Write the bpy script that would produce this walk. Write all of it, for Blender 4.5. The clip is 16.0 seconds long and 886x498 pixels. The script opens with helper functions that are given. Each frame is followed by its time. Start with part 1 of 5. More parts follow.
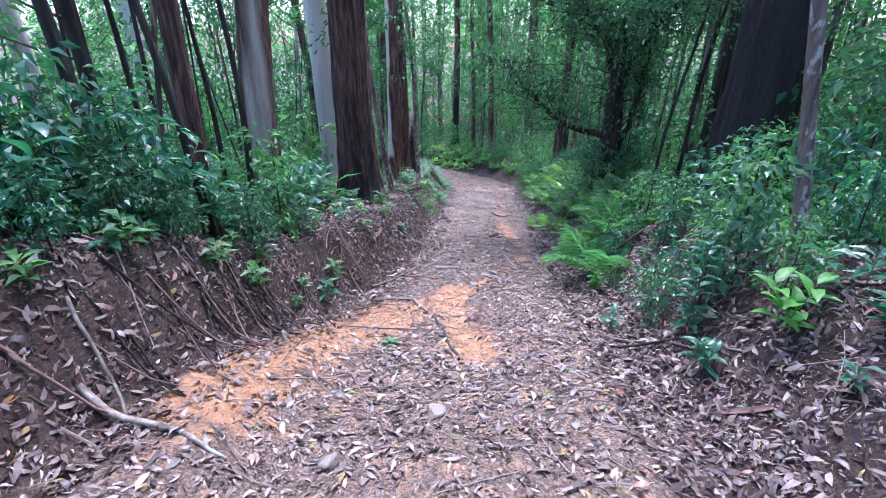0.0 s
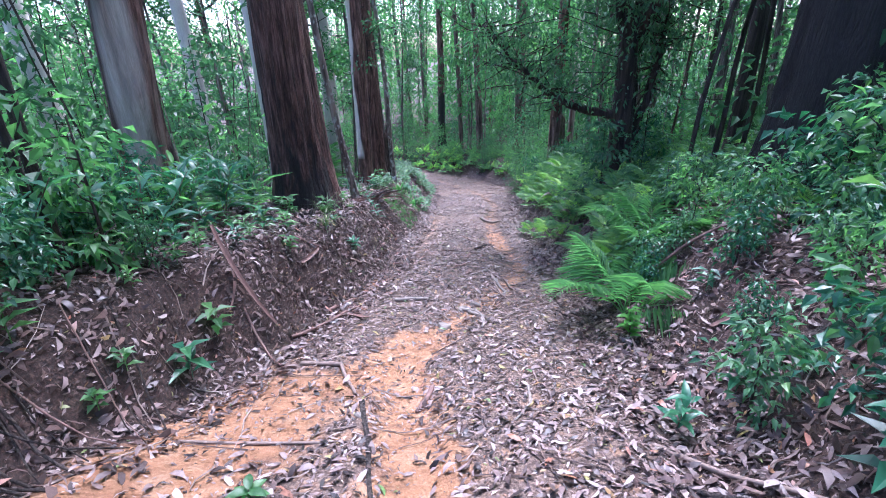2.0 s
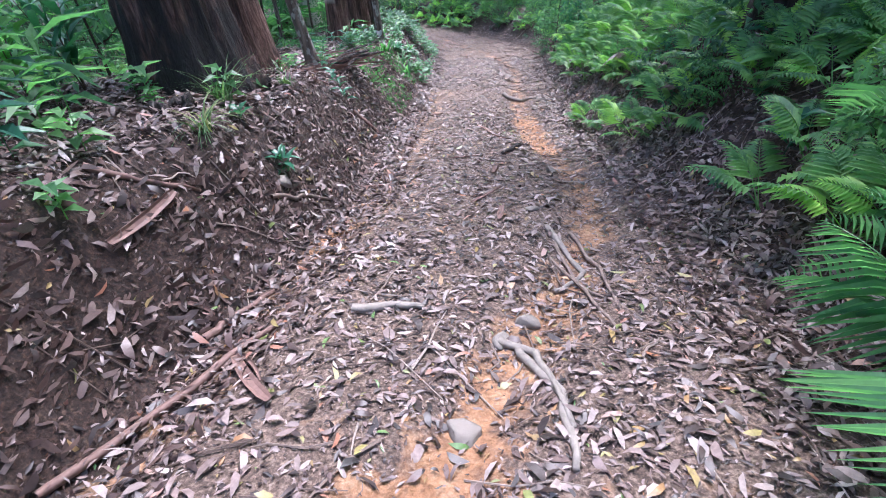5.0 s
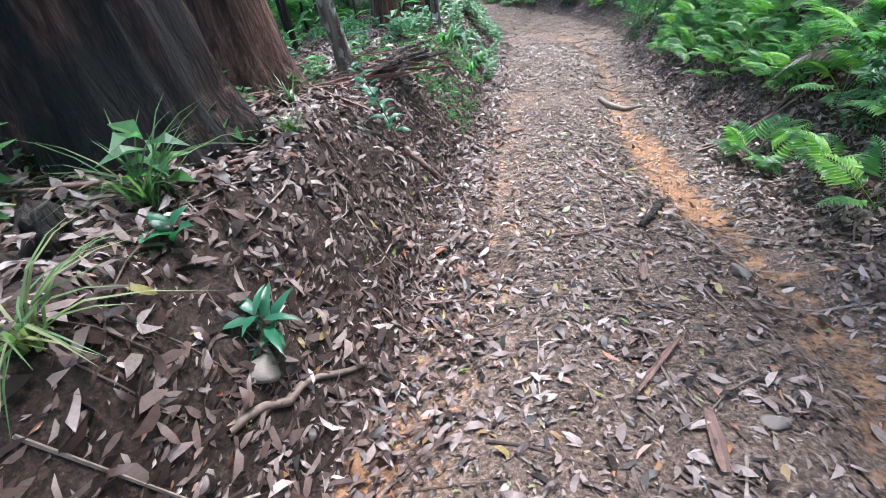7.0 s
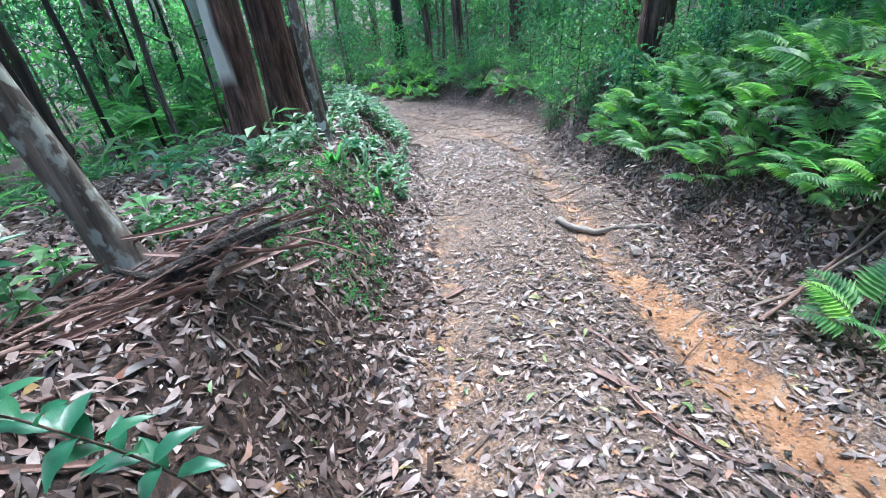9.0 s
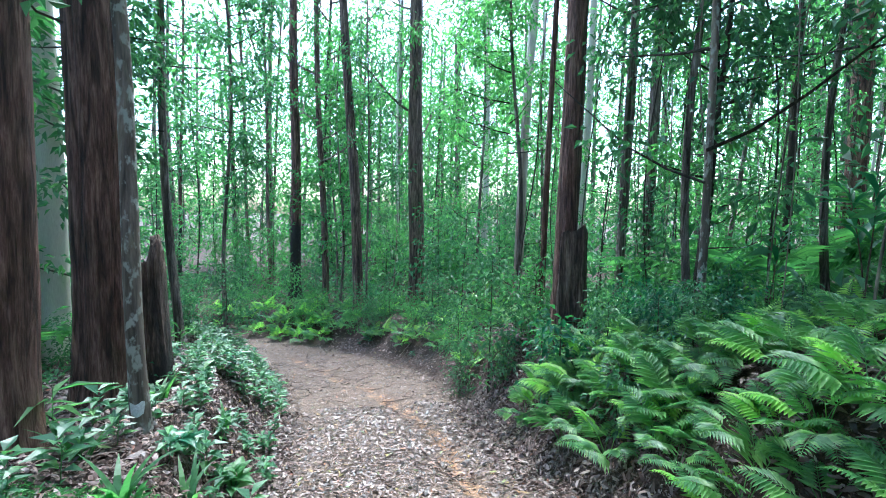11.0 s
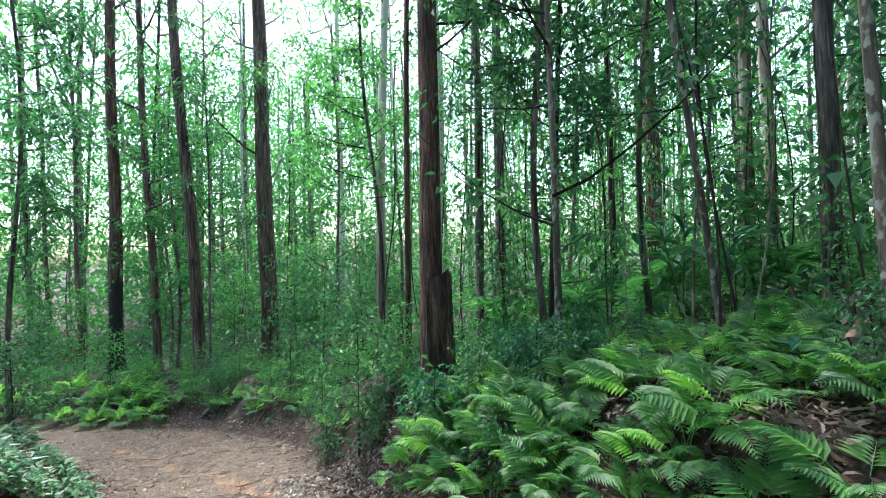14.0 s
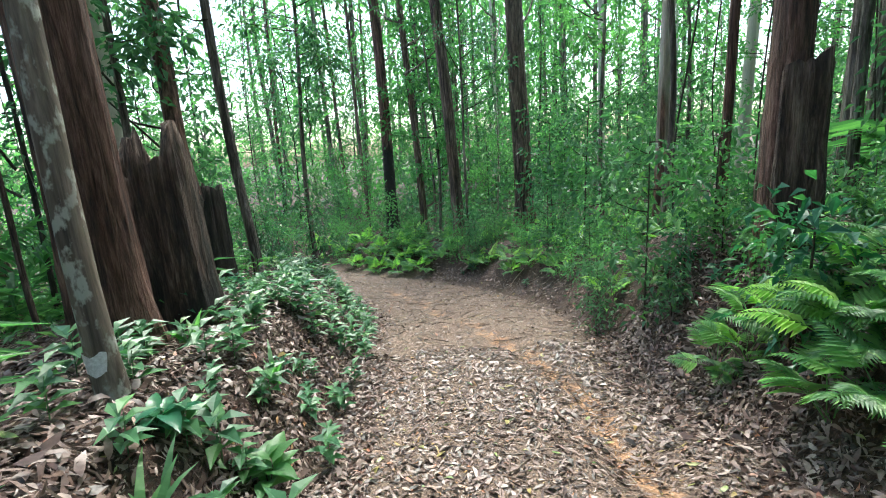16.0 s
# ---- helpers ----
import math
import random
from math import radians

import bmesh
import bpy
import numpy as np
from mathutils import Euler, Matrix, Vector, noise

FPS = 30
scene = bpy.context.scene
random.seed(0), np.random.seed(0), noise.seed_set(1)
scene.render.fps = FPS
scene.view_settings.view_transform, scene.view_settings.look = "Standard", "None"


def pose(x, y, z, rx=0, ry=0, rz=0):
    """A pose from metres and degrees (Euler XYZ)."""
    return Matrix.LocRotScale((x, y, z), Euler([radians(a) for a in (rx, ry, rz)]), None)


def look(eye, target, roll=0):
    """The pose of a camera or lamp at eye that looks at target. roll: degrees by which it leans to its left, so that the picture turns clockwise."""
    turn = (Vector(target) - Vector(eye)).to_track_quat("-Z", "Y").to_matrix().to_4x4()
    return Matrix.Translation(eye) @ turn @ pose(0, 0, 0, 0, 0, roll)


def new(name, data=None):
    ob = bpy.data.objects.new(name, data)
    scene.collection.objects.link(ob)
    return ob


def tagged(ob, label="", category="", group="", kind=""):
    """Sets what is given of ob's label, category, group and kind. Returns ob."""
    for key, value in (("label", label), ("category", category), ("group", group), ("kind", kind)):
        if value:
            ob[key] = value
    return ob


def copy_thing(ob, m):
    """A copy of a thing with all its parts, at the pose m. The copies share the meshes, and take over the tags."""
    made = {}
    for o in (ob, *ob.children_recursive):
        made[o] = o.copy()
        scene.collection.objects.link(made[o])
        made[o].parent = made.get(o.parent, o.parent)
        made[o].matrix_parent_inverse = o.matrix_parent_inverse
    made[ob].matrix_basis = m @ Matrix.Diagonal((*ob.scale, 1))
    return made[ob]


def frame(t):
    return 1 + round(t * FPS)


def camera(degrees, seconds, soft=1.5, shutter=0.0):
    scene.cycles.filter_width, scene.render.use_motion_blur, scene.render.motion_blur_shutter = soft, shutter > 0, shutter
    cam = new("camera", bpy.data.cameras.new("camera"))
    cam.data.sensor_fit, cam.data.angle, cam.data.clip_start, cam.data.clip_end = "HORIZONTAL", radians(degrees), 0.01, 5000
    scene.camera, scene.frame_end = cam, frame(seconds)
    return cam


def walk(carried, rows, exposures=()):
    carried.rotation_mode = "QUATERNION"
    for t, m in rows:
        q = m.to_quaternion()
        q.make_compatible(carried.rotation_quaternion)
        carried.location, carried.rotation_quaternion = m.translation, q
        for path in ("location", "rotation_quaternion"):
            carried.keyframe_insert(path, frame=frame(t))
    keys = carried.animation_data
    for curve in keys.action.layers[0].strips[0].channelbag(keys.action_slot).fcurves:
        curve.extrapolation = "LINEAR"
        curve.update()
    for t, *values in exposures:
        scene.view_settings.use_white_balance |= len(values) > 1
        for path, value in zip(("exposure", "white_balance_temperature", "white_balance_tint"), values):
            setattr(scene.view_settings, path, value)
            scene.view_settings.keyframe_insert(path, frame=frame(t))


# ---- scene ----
cam = camera(87.3, 16.0, soft=1.0)
METRES, EYE, TILT, LEAN, TURN = 13.0, 1.5, -23.5, 0.0, 0.0
ROWS = [
    (0.0, 0.0, 0.0, 0.0, 0.0, 0.0, -0.0),
    (0.5, 0.0033, 0.0404, 0.0038, 0.66, -0.02, 0.82),
    (1.0, 0.0074, 0.0731, 0.0121, -0.77, -0.33, 2.33),
    (1.5, 0.0216, 0.1133, 0.0109, -0.81, 0.3, 2.96),
    (2.0, 0.0307, 0.1542, 0.0137, -0.36, 0.78, 2.08),
    (2.5, 0.0351, 0.1969, 0.0156, 1.79, -0.2, 2.02),
    (3.0, 0.0288, 0.238, 0.0242, 1.64, -3.55, 2.81),
    (5.5, 0.0295, 0.417, 0.0502, -0.13, -17.09, 2.26),
    (6.0, 0.0144, 0.4587, 0.0594, 6.22, -18.37, 1.27),
    (6.5, 0.0058, 0.4909, 0.0718, 9.12, -18.18, 1.08),
    (7.0, 0.0017, 0.5251, 0.0819, 5.39, -17.43, 2.27),
    (7.5, -0.0017, 0.57, 0.0858, 2.75, -16.82, 5.13),
    (8.0, -0.0006, 0.6102, 0.0992, -1.01, -15.41, 7.16),
    (8.5, 0.0033, 0.6523, 0.1088, -3.57, -12.88, 8.53),
    (9.0, 0.0032, 0.6912, 0.1199, -5.07, -8.7, 7.51),
    (9.5, 0.0093, 0.7293, 0.13, -5.79, -1.88, 6.55),
    (10.0, 0.0132, 0.7646, 0.1446, -7.42, 7.54, 4.92),
    (12.5, 0.028, 0.8053, 0.1772, -37.06, 21.33, 14.35),
    (13.0, 0.0275, 0.8042, 0.1772, -39.83, 21.67, 15.3),
    (13.5, 0.0277, 0.8057, 0.1765, -40.2, 21.16, 16.34),
    (14.0, 0.0241, 0.8155, 0.1777, -33.74, 20.06, 15.44),
    (14.5, 0.0267, 0.838, 0.1734, -23.01, 18.73, 12.89),
    (15.0, 0.0357, 0.8747, 0.1676, -13.87, 15.76, 10.28),
    (15.5, 0.0442, 0.9109, 0.169, -9.14, 12.38, 7.81),
    (16.0, 0.0479, 0.9487, 0.1728, -4.99, 11.6, 6.63),
]
EXPOSURES = [(0.0, 2.35, 5150, 26), (3.0, 2.4, 5200, 28), (7.0, 2.4, 5600, 11), (10.0, 2.55, 5150, 5), (12.5, 2.35, 5700, 1), (15.0, 2.2, 6100, 1), (16.0, 2.25, 6250, 1)]
walk(cam, [(t, pose(0, 0, EYE, TILT, LEAN, TURN) @ pose(METRES * x, METRES * y, METRES * z, 90 + pitch, roll, yaw)) for t, x, y, z, yaw, pitch, roll in ROWS], EXPOSURES)

# ---- light: a bright hazy sky over the forest ----
world = bpy.data.worlds.new("sky")
scene.world = world
world.use_nodes = True
wn = world.node_tree
sky = wn.nodes.new("ShaderNodeTexSky")
sky.sky_type, sky.sun_disc = "NISHITA", False
sky.sun_elevation, sky.sun_rotation = radians(66), radians(12)
sky.air_density, sky.dust_density = 1.0, 4.0
wn.nodes["Background"].inputs["Strength"].default_value = 0.15
wn.links.new(sky.outputs["Color"], wn.nodes["Background"].inputs["Color"])
sun_data = bpy.data.lights.new("sun", "SUN")
sun_data.energy, sun_data.angle, sun_data.color = 1.5, radians(24), (1.0, 0.97, 0.9)
sun = new("sun", sun_data)
sun.matrix_world = look((20 * math.sin(radians(12)), 20 * math.cos(radians(12)), 45), (0, 0, 0))

# ---- materials ----


def node_material(name):
    m = bpy.data.materials.new(name)
    m.use_nodes = True
    nt = m.node_tree
    return m, nt, nt.nodes["Principled BSDF"], nt.nodes["Material Output"]


def ramp(nt, fac, stops):
    n = nt.nodes.new("ShaderNodeValToRGB")
    e = n.color_ramp.elements
    while len(e) < len(stops):
        e.new(0.5)
    for el, (p, c) in zip(e, stops):
        el.position, el.color = p, (*c, 1)
    nt.links.new(fac, n.inputs[0])
    return n.outputs[0]


def coords(nt, scale, kind="Object"):
    tc = nt.nodes.new("ShaderNodeTexCoord")
    mp = nt.nodes.new("ShaderNodeMapping")
    mp.inputs["Scale"].default_value = scale
    nt.links.new(tc.outputs[kind], mp.inputs[0])
    return mp.outputs[0]


def noise_tex(nt, vec, scale, detail=4.0, rough=0.6, distort=0.0):
    n = nt.nodes.new("ShaderNodeTexNoise")
    n.inputs["Scale"].default_value, n.inputs["Detail"].default_value = scale, detail
    n.inputs["Roughness"].default_value, n.inputs["Distortion"].default_value = rough, distort
    nt.links.new(vec, n.inputs["Vector"])
    return n.outputs["Fac"]


def mix(nt, fac, a, b, blend="MIX"):
    n = nt.nodes.new("ShaderNodeMix")
    n.data_type, n.blend_type = "RGBA", blend
    for value, socket in ((fac, n.inputs[0]), (a, n.inputs[6]), (b, n.inputs[7])):
        if isinstance(value, bpy.types.NodeSocket):
            nt.links.new(value, socket)
        elif isinstance(value, tuple):
            socket.default_value = (*value, 1)
        else:
            socket.default_value = value
    return n.outputs[2]


def maths(nt, op, a, b, clamp=False):
    n = nt.nodes.new("ShaderNodeMath")
    n.operation, n.use_clamp = op, clamp
    for value, socket in ((a, n.inputs[0]), (b, n.inputs[1])):
        if isinstance(value, bpy.types.NodeSocket):
            nt.links.new(value, socket)
        else:
            socket.default_value = value
    return n.outputs[0]


def bump(nt, bsdf, height, strength, distance):
    n = nt.nodes.new("ShaderNodeBump")
    n.inputs["Strength"].default_value, n.inputs["Distance"].default_value = strength, distance
    nt.links.new(height, n.inputs["Height"])
    nt.links.new(n.outputs[0], bsdf.inputs["Normal"])


def leaf_material(name, stops, rough=0.42, through_light=0.35, gain=1.9, spec=0.5):
    """Green leaves: a colour for each leaf, gloss, and light that shines through."""
    m, nt, bsdf, out = node_material(name)
    geo = nt.nodes.new("ShaderNodeNewGeometry")
    info = nt.nodes.new("ShaderNodeObjectInfo")
    f = maths(nt, "ADD", maths(nt, "MULTIPLY", geo.outputs["Random Per Island"], 0.75), maths(nt, "MULTIPLY", info.outputs["Random"], 0.25))
    col = ramp(nt, f, stops)
    blotch = noise_tex(nt, coords(nt, (1, 1, 1)), 30.0, 2.0)
    col = mix(nt, 0.35, col, ramp(nt, blotch, [(0.3, (0.35, 0.35, 0.35)), (0.7, (1, 1, 1))]), "MULTIPLY")
    nt.links.new(col, bsdf.inputs["Base Color"])
    bsdf.inputs["Roughness"].default_value = rough
    bsdf.inputs["Specular IOR Level"].default_value = spec
    tr = nt.nodes.new("ShaderNodeBsdfTranslucent")
    nt.links.new(mix(nt, 1.0, col, (gain * 0.8, gain * 1.05, gain * 0.6), "MULTIPLY"), tr.inputs["Color"])
    ms = nt.nodes.new("ShaderNodeMixShader")
    ms.inputs[0].default_value = through_light
    nt.links.new(bsdf.outputs[0], ms.inputs[1])
    nt.links.new(tr.outputs[0], ms.inputs[2])
    nt.links.new(ms.outputs[0], out.inputs["Surface"])
    return m


def dead_material(name, stops, rough=0.55, grain=60.0):
    """Dry leaves, sticks and shed bark: one colour a piece, fine grain over it."""
    m, nt, bsdf, out = node_material(name)
    geo = nt.nodes.new("ShaderNodeNewGeometry")
    col = ramp(nt, geo.outputs["Random Per Island"], stops)
    n = noise_tex(nt, coords(nt, (1, 1, 1)), grain, 5.0, 0.7)
    col = mix(nt, 0.55, col, ramp(nt, n, [(0.32, (0.35, 0.32, 0.3)), (0.7, (1.1, 1.1, 1.1))]), "MULTIPLY")
    nt.links.new(col, bsdf.inputs["Base Color"])
    bsdf.inputs["Roughness"].default_value = rough
    bump(nt, bsdf, n, 0.4, 0.004)
    return m


def bark_material(name, stops, stretch=7.0, rough=0.8, depth=0.07, patches=None, char=None, pale=None, strength=0.9, side=None):
    """Bark: long fibres up the trunk. patches: a blotchy second colour and how much; char: height up to which fire blackened it;
    pale: smooth cream bark showing in strips above a height; side: bark shed from one side above a height."""
    m, nt, bsdf, out = node_material(name)
    fibre = noise_tex(nt, coords(nt, (stretch * 2.2, stretch * 2.2, stretch * 0.16)), 2.0, 8.0, 0.7, 0.6)
    fine = noise_tex(nt, coords(nt, (stretch * 9, stretch * 9, stretch * 0.7)), 2.0, 5.0, 0.7)
    broad = noise_tex(nt, coords(nt, (1.2, 1.2, 0.5)), 1.6, 3.0, 0.6)
    plates = noise_tex(nt, coords(nt, (stretch * 0.9, stretch * 0.9, stretch * 0.1)), 2.0, 4.0, 0.6, 0.8)
    f = maths(nt, "ADD", maths(nt, "MULTIPLY", fibre, 0.55), maths(nt, "ADD", maths(nt, "MULTIPLY", fine, 0.25), maths(nt, "MULTIPLY", plates, 0.2)))
    col = ramp(nt, f, stops)
    col = mix(nt, 0.8, col, ramp(nt, plates, [(0.38, (0.3, 0.27, 0.26)), (0.5, (0.85, 0.83, 0.82)), (0.62, (1.25, 1.22, 1.2))]), "MULTIPLY")
    col = mix(nt, 0.5, col, ramp(nt, broad, [(0.3, (0.5, 0.46, 0.45)), (0.68, (1.15, 1.1, 1.08))]), "MULTIPLY")
    sep = nt.nodes.new("ShaderNodeSeparateXYZ")
    nt.links.new(coords(nt, (1, 1, 1)), sep.inputs[0])
    height = maths(nt, "ADD", f, maths(nt, "MULTIPLY", plates, 1.4))
    if patches:
        colour, amount, size = patches
        p = noise_tex(nt, coords(nt, (size, size, size * 0.55)), 1.0, 4.0, 0.55)
        k = ramp(nt, p, [(max(0.0, amount - 0.04), (0, 0, 0)), (min(1.0, amount + 0.04), (1, 1, 1))])
        col = mix(nt, k, col, colour)
    if pale:
        start, wide, colour = pale
        streak = noise_tex(nt, coords(nt, (3.2, 3.2, 0.28)), 1.0, 3.0, 0.5)
        k = maths(nt, "ADD", maths(nt, "MULTIPLY", maths(nt, "SUBTRACT", sep.outputs["Z"], start), 0.22), maths(nt, "MULTIPLY", maths(nt, "SUBTRACT", streak, 0.62 - wide), 5.0), True)
        k = maths(nt, "MULTIPLY", k, maths(nt, "MULTIPLY", maths(nt, "SUBTRACT", sep.outputs["Z"], start - 0.8), 1.2, True), True)
        smooth = mix(nt, 0.6, colour, ramp(nt, fine, [(0.3, (0.62, 0.58, 0.55)), (0.65, (1.1, 1.1, 1.1))]), "MULTIPLY")
        col = mix(nt, k, col, smooth)
        height = maths(nt, "MULTIPLY", height, maths(nt, "SUBTRACT", 1.0, maths(nt, "MULTIPLY", k, 0.85)))
    if side:
        wave = noise_tex(nt, coords(nt, (2.0, 2.0, 0.5)), 1.0, 3.0, 0.5)
        k = maths(nt, "MULTIPLY", maths(nt, "SUBTRACT", maths(nt, "MULTIPLY", maths(nt, "SUBTRACT", wave, 0.5), 0.35), maths(nt, "SUBTRACT", sep.outputs["X"], 0.05)), 30.0, True)
        k = maths(nt, "MULTIPLY", k, maths(nt, "MULTIPLY", maths(nt, "SUBTRACT", sep.outputs["Z"], side), 6.0, True), True)
        col = mix(nt, k, col, mix(nt, 0.5, CREAM, ramp(nt, fine, [(0.3, (0.7, 0.66, 0.63)), (0.65, (1.1, 1.1, 1.1))]), "MULTIPLY"))
        height = maths(nt, "MULTIPLY", height, maths(nt, "SUBTRACT", 1.0, maths(nt, "MULTIPLY", k, 0.85)))
    if char:
        top, heavy = char
        n = noise_tex(nt, coords(nt, (2.6, 2.6, 0.9)), 1.0, 5.0, 0.65, 0.4)
        k = maths(nt, "ADD", maths(nt, "MULTIPLY", maths(nt, "SUBTRACT", top, sep.outputs["Z"]), 0.6), maths(nt, "MULTIPLY", maths(nt, "SUBTRACT", n, 0.62 - heavy), 7.0), True)
        k = maths(nt, "MULTIPLY", k, maths(nt, "MULTIPLY", maths(nt, "SUBTRACT", top + 0.5, sep.outputs["Z"]), 2.0, True), True)
        col = mix(nt, k, col, ramp(nt, fine, [(0.3, (0.006, 0.005, 0.005)), (0.75, (0.045, 0.038, 0.035))]))
    nt.links.new(col, bsdf.inputs["Base Color"])
    bsdf.inputs["Roughness"].default_value = rough
    bump(nt, bsdf, height, strength, depth)
    return m


RED_FIBRE = [(0.38, (0.02, 0.01, 0.008)), (0.49, (0.14, 0.07, 0.052)), (0.6, (0.31, 0.19, 0.15))]
BROWN_FIBRE = [(0.38, (0.02, 0.013, 0.01)), (0.49, (0.12, 0.078, 0.06)), (0.6, (0.29, 0.22, 0.18))]
GREY_FIBRE = [(0.38, (0.03, 0.025, 0.022)), (0.49, (0.15, 0.125, 0.11)), (0.6, (0.36, 0.32, 0.29))]
CREAM = (0.66, 0.6, 0.53)
bark_red = bark_material("red_stringy_bark", RED_FIBRE)
bark_brown = bark_material("brown_stringy_bark", BROWN_FIBRE)
bark_grey = bark_material("grey_bark", GREY_FIBRE)
bark_dark = bark_material("dark_damp_bark", [(0.3, (0.01, 0.008, 0.007)), (0.55, (0.06, 0.046, 0.038)), (0.72, (0.15, 0.118, 0.098))])
bark_burnt = bark_material("fire_blackened_bark", RED_FIBRE, char=(1.8, 0.1), pale=(2.2, -0.08, CREAM), depth=0.12)
bark_burnt_low = bark_material("bark_charred_at_the_foot", RED_FIBRE, char=(2.6, 0.28), depth=0.12)
bark_side = bark_material("bark_shed_from_one_side", RED_FIBRE, side=0.75, depth=0.05)
bark_strip = bark_material("half_shed_bark", RED_FIBRE, pale=(0.4, 0.1, CREAM), depth=0.03)
bark_pale = bark_material("smooth_cream_bark", BROWN_FIBRE, pale=(-0.6, 0.26, (0.6, 0.56, 0.5)), depth=0.012, strength=0.5)
bark_mottled = bark_material("mottled_lichen_bark", [(0.36, (0.07, 0.058, 0.048)), (0.5, (0.19, 0.16, 0.13)), (0.64, (0.32, 0.28, 0.235))], stretch=4.0, patches=((0.33, 0.33, 0.29), 0.57, 16.0), depth=0.008, strength=0.5)
bark_stump = bark_material("weathered_stump_wood", BROWN_FIBRE, char=(3.0, -0.05), depth=0.12)
bark_half = bark_material("pale_bark_dark_foot", RED_FIBRE, char=(1.3, 0.08), pale=(0.9, 0.08, CREAM), depth=0.04)
twig_mat = bark_material("twig", BROWN_FIBRE, depth=0.005, strength=0.4)

leaf_deep = leaf_material("deep_green_leaf", [(0.0, (0.033, 0.092, 0.053)), (0.5, (0.069, 0.172, 0.091)), (0.9, (0.117, 0.255, 0.112)), (1.0, (0.187, 0.345, 0.106))], rough=0.38, through_light=0.34, spec=0.55)
leaf_mid = leaf_material("mid_green_leaf", [(0.0, (0.044, 0.118, 0.057)), (0.5, (0.084, 0.198, 0.082)), (1.0, (0.152, 0.310, 0.108))], rough=0.42, through_light=0.5, gain=2.2, spec=0.52)
leaf_glossy = leaf_material("glossy_green_leaf", [(0.0, (0.016, 0.079, 0.049)), (0.6, (0.036, 0.150, 0.081)), (1.0, (0.107, 0.282, 0.081))], rough=0.34, through_light=0.32, spec=0.5)
leaf_bright = leaf_material("bright_green_leaf", [(0.0, (0.066, 0.229, 0.062)), (0.6, (0.139, 0.352, 0.081)), (1.0, (0.246, 0.440, 0.089))], through_light=0.45)
leaf_fern = leaf_material("fern_leaf", gain=2.2, stops=[(0.0, (0.070, 0.162, 0.078)), (0.5, (0.118, 0.255, 0.100)), (1.0, (0.225, 0.390, 0.122))], rough=0.42, through_light=0.4)
leaf_fern_new = leaf_material("young_fern_leaf", gain=2.2, stops=[(0.0, (0.195, 0.402, 0.093)), (1.0, (0.367, 0.550, 0.133))], rough=0.45, through_light=0.45)
leaf_grass = leaf_material("grass_blade", [(0.0, (0.05, 0.1, 0.04)), (0.6, (0.09, 0.17, 0.06)), (1.0, (0.27, 0.26, 0.12))], rough=0.45)
dead_leaf = dead_material("dry_gum_leaf", [(0.0, (0.014, 0.01, 0.009)), (0.25, (0.065, 0.042, 0.036)), (0.5, (0.175, 0.122, 0.108)), (0.75, (0.27, 0.2, 0.18)), (0.92, (0.4, 0.325, 0.295)), (0.955, (0.32, 0.13, 0.07)), (0.985, (0.3, 0.25, 0.09)), (1.0, (0.1, 0.2, 0.06))], rough=0.42)
dead_red = dead_material("red_brown_leaf", [(0.0, (0.022, 0.013, 0.012)), (0.3, (0.085, 0.05, 0.042)), (0.65, (0.15, 0.096, 0.08)), (0.92, (0.24, 0.175, 0.155)), (0.98, (0.36, 0.3, 0.28)), (1.0, (0.3, 0.11, 0.06))], rough=0.42)
bark_shed = dead_material("shed_bark", [(0.0, (0.05, 0.028, 0.022)), (0.5, (0.18, 0.1, 0.08)), (1.0, (0.32, 0.22, 0.18))], rough=0.7, grain=35.0)
stick_mat = dead_material("dead_stick", [(0.0, (0.07, 0.045, 0.035)), (0.5, (0.2, 0.14, 0.11)), (1.0, (0.4, 0.33, 0.28))], rough=0.75, grain=45.0)
pale_wood = dead_material("bleached_wood", [(0.0, (0.2, 0.165, 0.135)), (1.0, (0.32, 0.28, 0.24))], rough=0.8, grain=30.0)
stone_mat = dead_material("pale_stone", [(0.0, (0.17, 0.14, 0.115)), (1.0, (0.3, 0.26, 0.22))], rough=0.8, grain=25.0)
paint_white = dead_material("white_paint", [(0.0, (0.75, 0.76, 0.78)), (1.0, (0.8, 0.8, 0.82))], rough=0.6)


